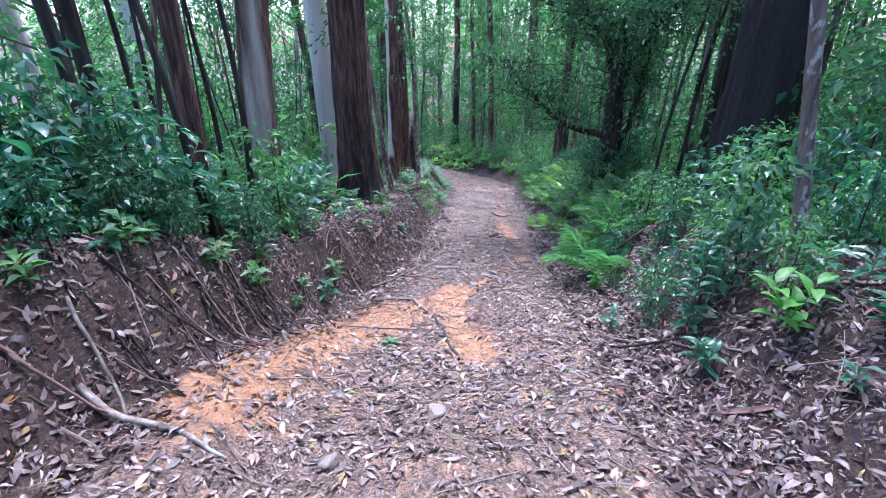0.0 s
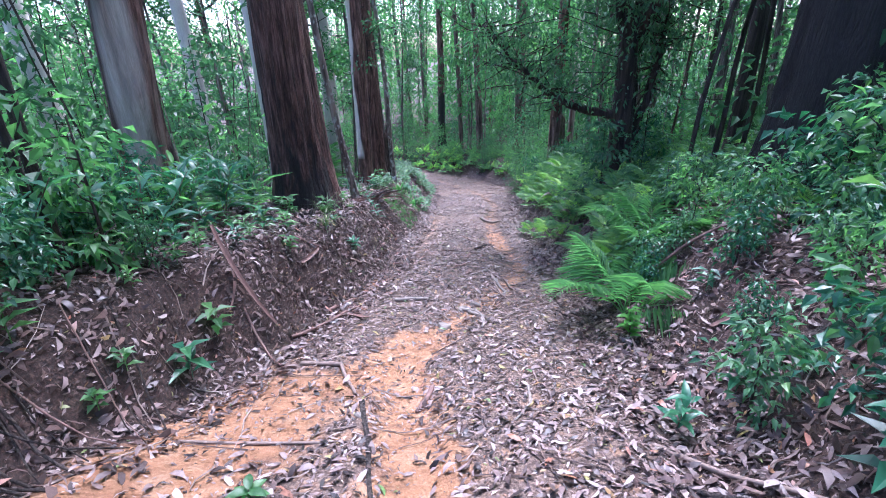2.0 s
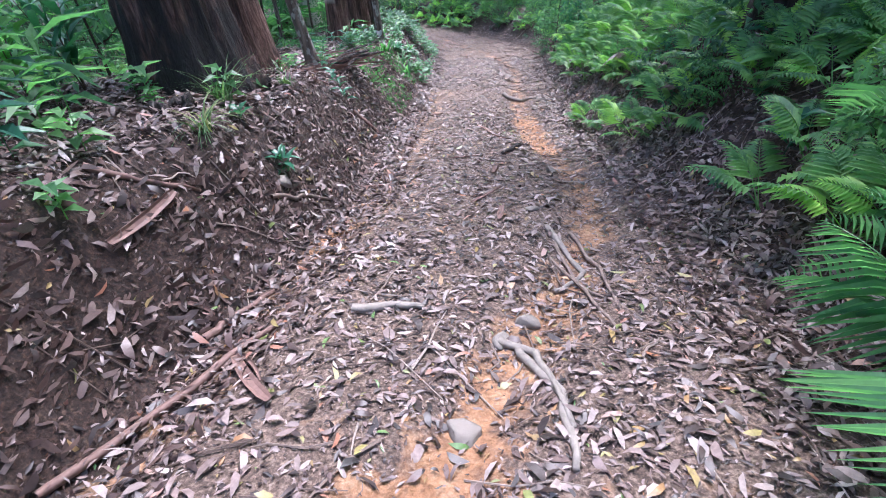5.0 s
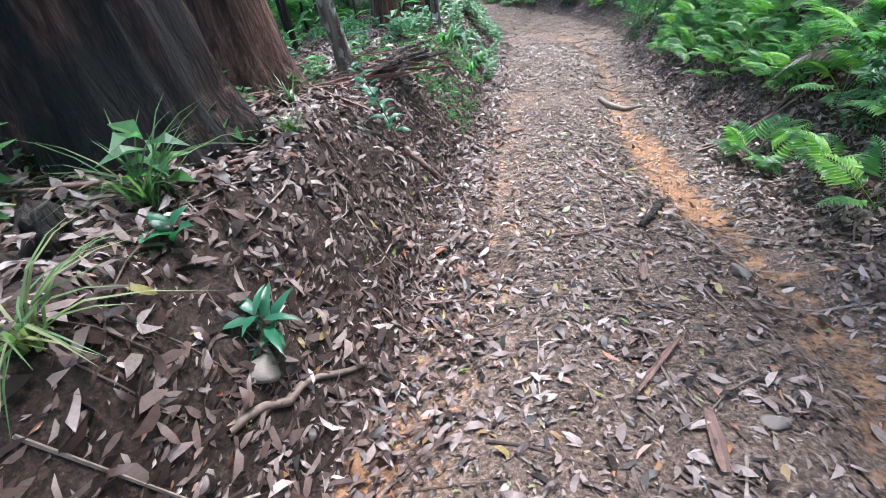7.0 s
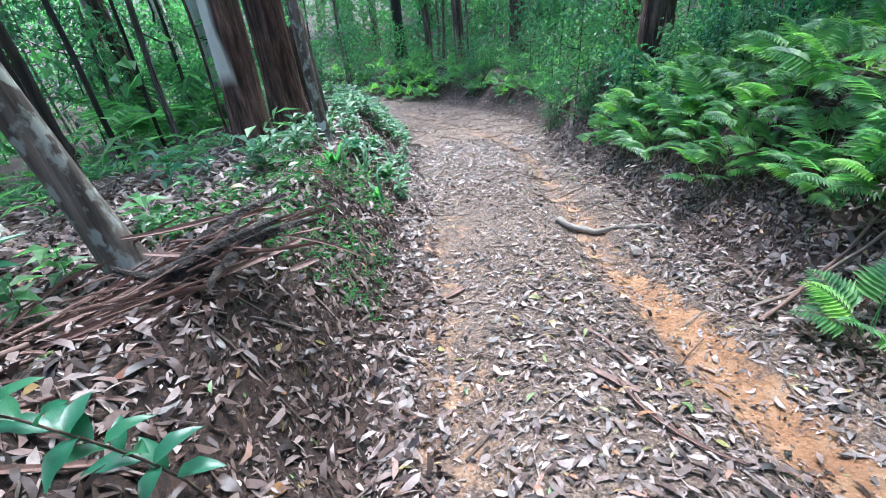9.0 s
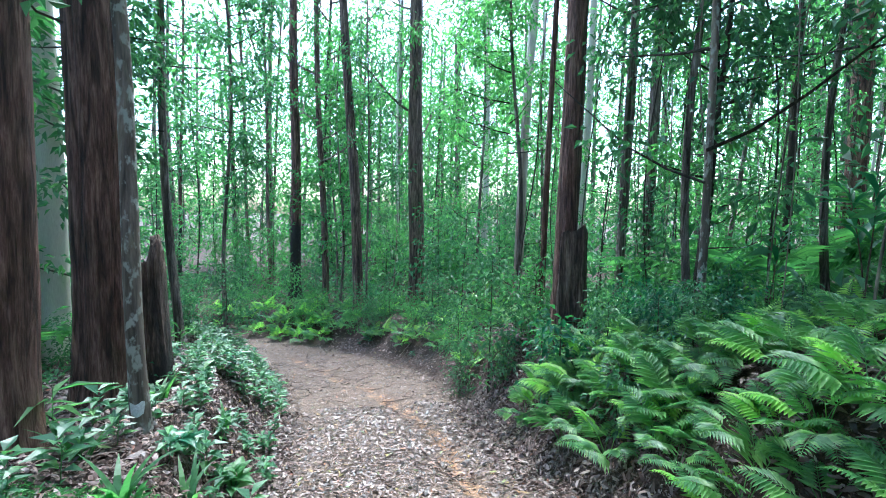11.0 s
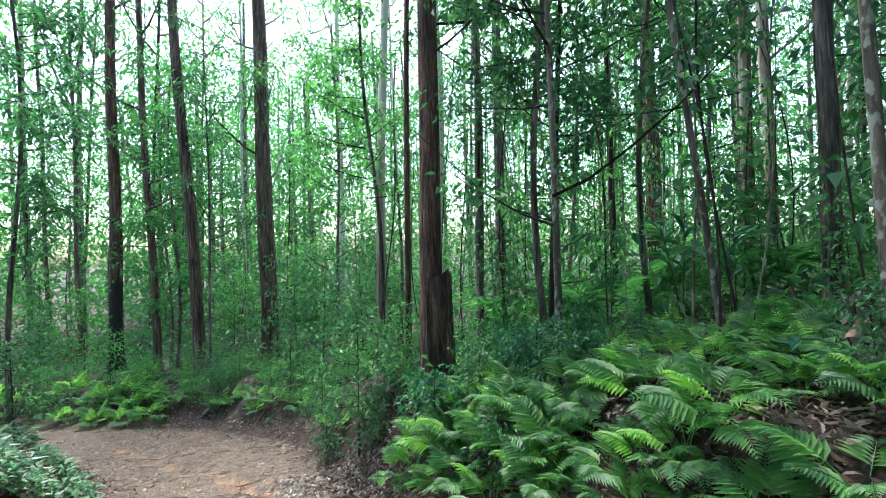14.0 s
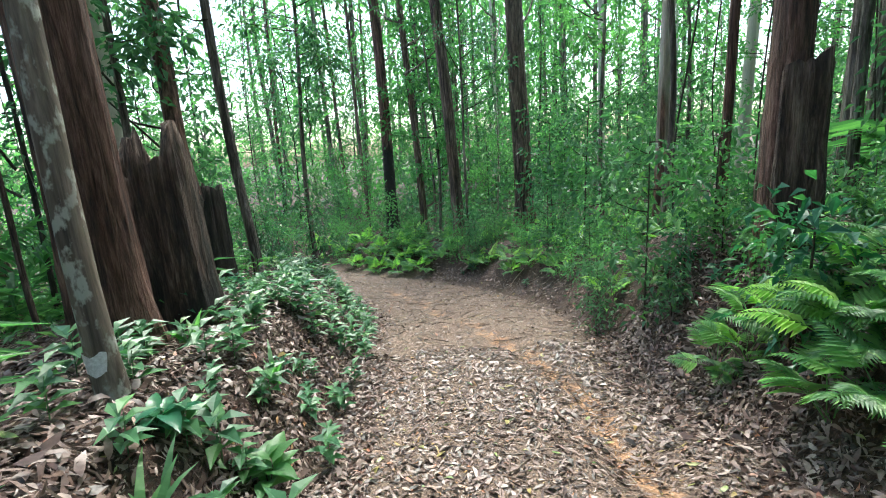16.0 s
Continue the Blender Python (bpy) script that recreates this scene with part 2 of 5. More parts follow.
def ground_material():
    m, nt, bsdf, out = node_material("forest_soil")
    v = coords(nt, (1, 1, 1))
    fine, mid, broad = noise_tex(nt, v, 55.0, 6.0, 0.7), noise_tex(nt, v, 7.0, 5.0, 0.65), noise_tex(nt, v, 1.3, 3.0)
    humus = ramp(nt, fine, [(0.34, (0.008, 0.004, 0.003)), (0.52, (0.038, 0.019, 0.012)), (0.68, (0.105, 0.055, 0.036))])
    dirt = ramp(nt, fine, [(0.34, (0.042, 0.027, 0.02)), (0.5, (0.15, 0.1, 0.074)), (0.66, (0.33, 0.245, 0.19))])
    clay = ramp(nt, maths(nt, "ADD", maths(nt, "MULTIPLY", fine, 0.45), maths(nt, "MULTIPLY", mid, 0.55)), [(0.34, (0.2, 0.085, 0.036)), (0.5, (0.36, 0.18, 0.085)), (0.66, (0.48, 0.315, 0.195))])
    a, b = nt.nodes.new("ShaderNodeAttribute"), nt.nodes.new("ShaderNodeAttribute")
    a.attribute_name, b.attribute_name = "track", "clay"
    tk = maths(nt, "ADD", a.outputs["Fac"], maths(nt, "MULTIPLY", maths(nt, "SUBTRACT", mid, 0.5), 1.2), True)
    ck = maths(nt, "MULTIPLY", maths(nt, "SUBTRACT", maths(nt, "ADD", b.outputs["Fac"], maths(nt, "MULTIPLY", maths(nt, "SUBTRACT", mid, 0.5), 2.2)), 0.42), 2.2, True)
    col = mix(nt, ck, mix(nt, tk, humus, dirt), clay)
    col = mix(nt, 0.5, col, ramp(nt, broad, [(0.3, (0.62, 0.6, 0.6)), (0.7, (1.1, 1.1, 1.1))]), "MULTIPLY")
    nt.links.new(col, bsdf.inputs["Base Color"])
    bsdf.inputs["Roughness"].default_value = 0.82
    bump(nt, bsdf, maths(nt, "ADD", fine, maths(nt, "MULTIPLY", mid, 1.5)), 0.8, 0.03)
    return m


soil = ground_material()

# ---- mesh helpers ----
rng = np.random.default_rng(7)


def mesh_of(name, verts, faces, material, smooth=False):
    me = bpy.data.meshes.new(name)
    me.from_pydata(np.asarray(verts, dtype=float).tolist(), [], faces.tolist() if isinstance(faces, np.ndarray) else faces)
    me.materials.append(material)
    if smooth:
        me.shade_smooth()
    me.update()
    return me


class Geo:
    """Gathers vertices and faces of one mesh."""

    def __init__(self):
        self.v, self.f, self.n = [], [], 0

    def add(self, verts, faces):
        self.v.append(np.asarray(verts, dtype=float))
        self.f.extend((np.asarray(faces) + self.n).tolist())
        self.n += len(verts)

    def mesh(self, name, material, smooth=False):
        return mesh_of(name, np.concatenate(self.v), self.f, material, smooth)


def unit(a):
    return a / np.maximum(np.linalg.norm(a, axis=-1, keepdims=True), 1e-9)


def tube(geo, pts, radii, sides=8, rough=0.0, flute=0.0, seed=0, cap=True):
    """A bent tapering stem round the points."""
    pts, radii = np.asarray(pts, float), np.asarray(radii, float)
    t = unit(np.gradient(pts, axis=0))
    ref = np.array([1.0, 0.0, 0.0]) if abs(t[0][0]) < 0.8 else np.array([0.0, 1.0, 0.0])
    a = unit(np.cross(t, ref))
    b = np.cross(t, a)
    ang = np.linspace(0, 2 * np.pi, sides, endpoint=False)
    r = np.repeat(radii[:, None], sides, 1)
    if rough or flute:
        g = np.random.default_rng(seed)
        lobes = sum(np.cos(k * ang + g.uniform(0, 6.28)) / k for k in (3, 5, 7)) * flute
        zz = np.linspace(0, 1, len(pts))[:, None]
        ridge = sum(np.sin(k * ang[None] + g.uniform(0, 6.28) + 5 * np.sin(zz * g.uniform(4, 9) + g.uniform(0, 6.28)) * 0.25) for k in (9, 13, 17)) * flute * 0.16
        r = r * (1 + ridge + lobes[None] * np.linspace(1, 0.35, len(pts))[:, None] + g.normal(0, rough, r.shape) + g.normal(0, rough, sides)[None])
    ring = pts[:, None] + r[..., None] * (np.cos(ang)[None, :, None] * a[:, None] + np.sin(ang)[None, :, None] * b[:, None])
    n, i, j = len(pts), np.arange(len(pts) - 1)[:, None], np.arange(sides)[None]
    k = (j + 1) % sides
    f = np.stack([i * sides + j, i * sides + k, (i + 1) * sides + k, (i + 1) * sides + j], -1).reshape(-1, 4)
    geo.add(ring.reshape(-1, 3), f)
    if cap:
        geo.f.append([geo.n - sides + q for q in range(sides)])


def leaf_blades(geo, p, d, up, length, width, fold=0.25, droop=0.25, simple=False):
    """Leaf blades from the points p along d; each is a folded, drooping pointed blade."""
    p, d = np.asarray(p, float), unit(np.asarray(d, float))
    side = unit(np.cross(d, up))
    nrm = np.cross(side, d)
    length, width = np.broadcast_to(length, len(p))[:, None], np.broadcast_to(width, len(p))[:, None]
    mid = p + d * length * 0.45
    lift = nrm * width * fold
    tip = p + d * length - nrm * length * droop
    le, ri = mid - side * width / 2 + lift, mid + side * width / 2 + lift
    if simple:
        v = np.stack([p, ri, tip, le], 1)
        f = np.array([[0, 1, 2], [0, 2, 3]])
        m = 4
    else:
        v = np.stack([p, ri, tip, le, mid - nrm * length * droop * 0.15], 1)
        f = np.array([[0, 1, 4], [1, 2, 4], [0, 4, 3], [4, 2, 3]])
        m = 5
    geo.add(v.reshape(-1, 3), (np.arange(len(p))[:, None, None] * m + f[None]).reshape(-1, 3))


def curled_blades(geo, p, d, up, length, width, curl):
    """Dry leaves: lance-shaped, cupped and curled along their length."""
    p, d = np.asarray(p, float), unit(np.asarray(d, float))
    side = unit(np.cross(d, up))
    nrm = np.cross(side, d)
    length, width, curl = length[:, None], width[:, None], curl[:, None]
    def at(t, s, lift):
        return p + d * length * t + side * width * s + nrm * (length * curl * (1 - (2 * t - 1) ** 2) + width * lift) + side * length * 0.12 * np.sign(curl) * (2 * t - 1) ** 2
    v = np.stack([at(0, 0, 0), at(0.26, 0.44, 0.16), at(0.26, -0.44, 0.16), at(0.64, 0.46, 0.2), at(0.64, -0.46, 0.2), at(1, 0, 0)], 1)
    f = np.array([[0, 1, 2], [1, 3, 4], [1, 4, 2], [3, 5, 4]])
    geo.add(v.reshape(-1, 3), (np.arange(len(p))[:, None, None] * 6 + f[None]).reshape(-1, 3))


def part(name, me, parent, label="", at=None):
    ob = new(name, me)
    ob.parent = parent
    if at is not None:
        ob.matrix_basis = at
    return tagged(ob, label=label)


# ---- the lie of the land ----
CY = [-12, 0, 2.5, 5, 8, 10, 12, 15, 19, 21.5, 23.5, 25, 26.2, 27, 27.5]
CX = [-1.2, -0.25, -0.05, 0.4, 0.87, 1.0, 1.2, 1.4, 1.75, 1.2, 0.0, -1.7, -4.0, -7.0, -13.0]
HALF = [1.7, 1.5, 1.45, 1.28, 1.19, 1.22, 1.23, 1.34, 1.5, 1.4, 1.3, 1.3, 1.3, 1.3, 1.3]
_u = np.linspace(0, len(CY) - 1, 400)
LINE = np.stack([np.interp(_u, range(len(CX)), CX), np.interp(_u, range(len(CY)), CY)], 1)
for _ in range(40):
    LINE[1:-1] = (LINE[:-2] + LINE[2:] + 2 * LINE[1:-1]) / 4
LINE_T = unit(np.gradient(LINE, axis=0))
LINE_W = np.interp(_u, range(len(HALF)), HALF)


def lateral(x, y):
    """Signed distance from the track's middle (right of it: plus) and the track's half width there."""
    x, y = np.atleast_1d(np.asarray(x, float)), np.atleast_1d(np.asarray(y, float))
    s, w = np.empty(len(x)), np.empty(len(x))
    for k in range(0, len(x), 20000):
        q = np.stack([x[k:k + 20000], y[k:k + 20000]], 1)
        i = ((q ** 2).sum(1)[:, None] - 2 * q @ LINE.T + (LINE ** 2).sum(1)[None]).argmin(1)
        d = q - LINE[i]
        cross = d[:, 0] * LINE_T[i, 1] - d[:, 1] * LINE_T[i, 0]
        s[k:k + 20000], w[k:k + 20000] = np.sign(cross) * np.hypot(d[:, 0], d[:, 1]), LINE_W[i]
    return s, w


_waves = [(rng.normal(0, 1, 2) * f, rng.uniform(0, 6.28), a) for f, a in ((0.5, 0.5), (0.9, 0.4), (1.7, 0.25), (2.6, 0.2), (4.3, 0.12), (6.5, 0.1), (9.0, 0.07), (13.0, 0.05)) for _ in range(2)]


def rolling(x, y):
    return sum(a * np.sin(k[0] * x + k[1] * y + ph) for k, ph, a in _waves)


def ease(v):
    v = np.clip(v, 0, 1)
    return v * v * (3 - 2 * v)


def near_line(x, y, pts, width):
    """1 on a line of points, falling to 0 past the width."""
    best = np.full(np.shape(x), 9.0)
    for (x0, y0), (x1, y1) in zip(pts, pts[1:]):
        dx, dy = x1 - x0, y1 - y0
        t = np.clip(((x - x0) * dx + (y - y0) * dy) / (dx * dx + dy * dy), 0, 1)
        best = np.minimum(best, np.hypot(x - x0 - t * dx, y - y0 - t * dy))
    return np.exp(-(best / width) ** 2)


RIGHT_RUT = [(0.25, 3.2), (0.1, 4.8), (0.62, 6.0), (0.98, 6.5), (1.3, 7.1), (1.48, 7.8), (1.55, 8.4), (1.55, 9.0), (1.48, 9.9), (1.5, 10.6), (1.56, 11.2), (1.63, 12.3), (1.78, 13.6), (1.98, 14.6), (2.15, 15.6), (2.0, 16.4), (1.5, 19.2), (0.5, 22.5)]
LEFT_RUT = [(-0.95, 4.4), (-0.62, 6.9), (-0.22, 7.8), (-0.14, 8.4), (0.0, 8.9), (0.05, 9.6), (0.15, 11.1), (0.4, 13.0)]


def clay_at(x, y):
    c = near_line(x, y, RIGHT_RUT, 0.2) * (0.7 - 0.2 * ease((y - 12.5) / 2.0)) + near_line(x, y, LEFT_RUT, 0.33) * 0.5 + near_line(x, y, [(-1.4, 2.1), (-1.25, 2.9), (-1.0, 3.5), (-0.78, 4.1)], 0.38) * 1.1
    c = c + near_line(x, y, [(1.5, 9.4), (1.5, 10.2), (1.56, 11.3)], 0.2) * 0.6 + near_line(x, y, [(-0.7, 3.7), (-0.5, 4.3)], 0.3) * 0.6 + near_line(x, y, [(1.95, 14.4), (2.12, 15.5), (1.98, 16.4), (1.75, 17.6)], 0.3) * 0.12
    c = c + near_line(x, y, [(-0.13, 4.6), (0.05, 5.15)], 0.24) * 0.9 + near_line(x, y, [(0.27, 3.25), (0.32, 3.6)], 0.15) * 0.8 + near_line(x, y, [(-0.76, 7.1), (-0.5, 7.3)], 0.2) * 0.8
    s, w = lateral(x, y)
    c = c + 0.34 * ease((7.0 - y) / 2.5) * ease((w - np.abs(s)) / 0.4) * (rolling(x * 0.8 + 3, y * 0.8) > -0.5)
    return np.clip(c * ease((w + 0.12 - np.abs(s)) / 0.15), 0, 1.1)


DOWN_Y = [-40, 0, 3, 5.65, 8.1, 9.5, 12, 13, 15, 16.5, 19, 21.5, 24, 60]
DOWN_Z = [8.5, -0.05, -0.76, -1.42, -1.97, -2.27, -2.83, -3.05, -3.41, -3.62, -3.98, -4.28, -4.5, -6.5]


def ground(x, y):
    x, y = np.atleast_1d(np.asarray(x, float)), np.atleast_1d(np.asarray(y, float))
    base = (np.interp(y - 0.6, DOWN_Y, DOWN_Z) + np.interp(y, DOWN_Y, DOWN_Z) + np.interp(y + 0.6, DOWN_Y, DOWN_Z)) / 3
    s, w = lateral(x, y)
    left, right = np.maximum(-s - w, 0), np.maximum(s - w, 0)
    r = rolling(x, y)
    far = ease((y - 6.0) / 4.0)
    # the cut banks: a steep face from the wheel track up to a rounded lip
    face_l = ease((left + 0.06 + 0.07 * r) / (0.55 + 0.32 * far)) * (0.84 - 0.06 * far)
    face_r = ease((right + 0.05 + 0.06 * r) / (1.15 - 0.1 * far)) * (0.72 + 0.4 * far - 0.55 * ease((y - 16.5) / 4.0))
    z = base + face_l + 0.12 * ease(left / 2.0) - 0.12 * np.clip(left - 2.0, 0, 25) + face_r + 0.1 * np.clip(right - 0.9, 0, 25)
    z = z - 0.05 * (s / w) * (np.abs(s) < w) * ease((y - 7) / 3)
    z = z - 0.07 * near_line(x, y, RIGHT_RUT, 0.2) - 0.05 * near_line(x, y, LEFT_RUT, 0.25)
    z = z + 0.24 * ease((-s - 0.45) / 0.85) * (1 - ease((y - 2.5) / 1.7))
    z = z + 0.2 * np.exp(-((x + 0.62) ** 2 / 0.12 + (y - 10.75) ** 2 / 0.25))
    off = np.clip(np.abs(s) - w + 0.3, 0, 1.5) / 1.5
    return z + r * (0.012 + 0.05 * off)


def gz(x, y):
    return float(ground(x, y)[0])


def spread_axis(lo, hi, step, far):
    core = np.arange(lo, hi + step / 2, step)
    out = np.cumsum(step * 1.22 ** np.arange(1, 60))
    out = out[out < far]
    return np.concatenate([(lo - out)[::-1], core, hi + out])


def build_ground():
    xs, ys = spread_axis(-4.5, 6.5, 0.085, 700), spread_axis(0.5, 22.0, 0.085, 700)
    gx, gy = np.meshgrid(xs, ys)
    fx, fy = gx.ravel(), gy.ravel()
    fz = ground(fx, fy) + rng.normal(0, 0.006, len(fx))
    nx = len(xs)
    i = (np.arange(len(ys) - 1)[:, None] * nx + np.arange(nx - 1)[None]).ravel()
    me = mesh_of("ground", np.stack([fx, fy, fz], 1), np.stack([i, i + 1, i + nx + 1, i + nx], 1), soil, True)
    s, w = lateral(fx, fy)
    track = me.attributes.new("track", "FLOAT", "POINT")
    track.data.foreach_set("value", ease((w + 0.15 - np.abs(s)) / 0.5))
    clay = me.attributes.new("clay", "FLOAT", "POINT")
    clay.data.foreach_set("value", clay_at(fx, fy))
    tagged(new("ground", me), "sloping forest floor with a worn clay vehicle track", "ground", kind="structure")


build_ground()

# ---- leaf litter ----


def scatter(n, x0, x1, y0, y1):
    return rng.uniform(x0, x1, n), rng.uniform(y0, y1, n)


def surface_normal(x, y):
    e = 0.05
    return unit(np.stack([-(ground(x + e, y) - ground(x - e, y)) / (2 * e), -(ground(x, y + e) - ground(x, y - e)) / (2 * e), np.ones(len(x))], 1))


STEP = np.hypot(*np.diff(LINE, axis=0).T)
ALONG = np.concatenate([[0], np.cumsum(STEP)])


def litter(name, label, n, s0, s1, keep, length, slim, material, lift=0.012, rowdy=0.25):
    """Dead leaves in a strip beside or on the track, s0 to s1 half widths and metres from its middle."""
    first = np.interp(-6.0, LINE[:, 1], ALONG)
    last = np.interp(17.0, LINE[:, 1], ALONG)
    a = np.where(rng.random(n) < 0.86, last - (last - first) * rng.random(n) ** 1.25, rng.uniform(last, ALONG[-1] - 7, n))
    lx, ly, tx, ty, w = (np.interp(a, ALONG, c) for c in (LINE[:, 0], LINE[:, 1], LINE_T[:, 0], LINE_T[:, 1], LINE_W))
    s = s0[0] * w + s0[1] + rng.random(n) * ((s1[0] - s0[0]) * w + s1[1] - s0[1])
    x, y = lx + ty * s, ly - tx * s
    k = rng.random(n) < keep(x, y, s, w)
    x, y = x[k], y[k]
    m = len(x)
    up = unit(surface_normal(x, y) + rng.normal(0, rowdy, (m, 3)))
    ang = rng.uniform(0, 2 * np.pi, m)
    d = np.stack([np.cos(ang), np.sin(ang), np.zeros(m)], 1)
    d = unit(d - up * (d * up).sum(1)[:, None])
    ln = length[0] + (length[1] - length[0]) * rng.random(m) ** 1.5
    p = np.stack([x, y, ground(x, y) + 0.003 + lift * rng.random(m) ** 2 * 2], 1) - d * ln[:, None] / 2
    g = Geo()
    if length[1] < 0.06:
        leaf_blades(g, p, d, up, ln, ln * rng.uniform(*slim, m), fold=0.3, droop=0.05, simple=True)
    else:
        curled_blades(g, p, d, up, ln, ln * rng.uniform(*slim, m), rng.normal(0, 0.1, m))
    tagged(new(name, g.mesh(name, material, True)), label, "leaf litter", kind="stuff")


def bare(x, y):
    return np.clip(clay_at(x, y) * 1.1 + 0.3 * rolling(x, y), 0, 1)


litter("leaf_litter", "fallen dry gum leaves strewn over the track", 130000, (-1, -0.4), (1, 0.4), lambda x, y, s, w: np.clip(0.9 + 0.4 * rolling(x * 1.3, y * 0.5), 0.4, 1) * (1 - 0.85 * bare(x, y)), (0.022, 0.098), (0.16, 0.4), dead_leaf)
litter("fine_litter", "small crumbled leaf scraps trodden into the track", 105000, (-1, -0.7), (1, 0.7), lambda x, y, s, w: 1 - 0.5 * bare(x, y), (0.015, 0.05), (0.2, 0.5), dead_leaf, lift=0.004)
for side, word in ((-1, "the burnt tree's bank"), (1, "the fern bank")):
    litter("bank_litter", "brown and grey leaf litter on " + word, 64000, (side, side * 1.9), (side, -side * 0.3), lambda x, y, s, w: np.where((s < 0) & (y < 5.6), 0.7, 0.95), (0.03, 0.11), (0.16, 0.36), dead_red, 0.03, 0.4)
    litter("bank_litter", "sparser leaf litter under the undergrowth", 16000, (side, side * 5.0), (side, side * 1.7), lambda x, y, s, w: np.where((s < 0) & (y < 5.6), 0.4, 0.9), (0.05, 0.12), (0.2, 0.36), dead_red, 0.03, 0.4)


litter("bank_litter", "larger pale gum leaves lying on the cut bank", 15000, (-1, -2.2), (-1, 0.15), lambda x, y, s, w: np.clip(0.5 + 0.6 * rolling(x * 1.5, y * 1.5), 0.15, 1) * ease((y - 4.5) / 2.0), (0.045, 0.12), (0.18, 0.36), dead_leaf, 0.03, 0.35)


def twigs(n):
    g = Geo()
    for _ in range(n):
        x, y = rng.uniform(-3.5, 5), rng.uniform(1.5, 22)
        a, ln = rng.uniform(0, 6.28), rng.uniform(0.12, 0.55)
        t = np.linspace(-0.5, 0.5, 4)
        px = x + np.cos(a) * t * ln + rng.normal(0, 0.012, 4)
        py = y + np.sin(a) * t * ln + rng.normal(0, 0.012, 4)
        tube(g, np.stack([px, py, ground(px, py) + 0.012], 1), np.linspace(0.0065, 0.003, 4) * rng.uniform(0.5, 1.1), 4)
    tagged(new("fallen_twigs", g.mesh("fallen_twigs", stick_mat)), "thin dead twigs scattered among the leaf litter", "twigs", kind="stuff")


twigs(2400)

# ---- trees ----


def trunk_mesh(r, h, lean=(0, 0), bark=None, seed=0, flare=1.5, top=0.45, wobble=0.03, sides=14, rough=0.02, flute=0.05, rings=26, kink=0.0):
    g, q = Geo(), np.random.default_rng(seed)
    z = np.concatenate([[-0.35], np.linspace(0, 1, rings) ** 1.5 * h])
    ph = q.uniform(0, 6.28, 4)
    wx = wobble * (np.sin(z * 0.7 + ph[0]) - np.sin(ph[0])) + kink * np.sin(z * 1.9 + ph[2]) * (z > 0) * np.minimum(z, 1)
    wy = wobble * (np.sin(z * 0.6 + ph[1]) - np.sin(ph[1]))
    rad = r * (1 - (1 - top) * np.clip(z / h, 0, 1)) * (1 + (flare - 1) * np.exp(-np.maximum(z, 0) / max(0.18, r * 1.3)))
    pts = np.stack([lean[0] * z + wx, lean[1] * z + wy, z], 1)
    tube(g, pts, rad, sides, rough, flute, seed)
    return g.mesh("trunk", bark, True), pts, rad


def clumps(g, centres, count, size, leaf, q, simple=True, slim=0.36, hang=0.5):
    """Leaves round the twig ends given."""
    centres = np.asarray(centres, float)
    n = len(centres) * count
    c = np.repeat(centres, count, 0)
    off = q.normal(0, 1, (n, 3)) * size * np.array([1, 1, 0.6])
    d = unit(off + q.normal(0, 0.5, (n, 3)) * size) - np.array([0, 0, hang])
    up = unit(q.normal(0, 0.5, (n, 3)) + np.array([0, 0, 1]))
    ln = q.uniform(0.7, 1.3, n) * leaf
    leaf_blades(g, c + off, d, up, ln, ln * slim * q.uniform(0.8, 1.2, n), simple=simple)


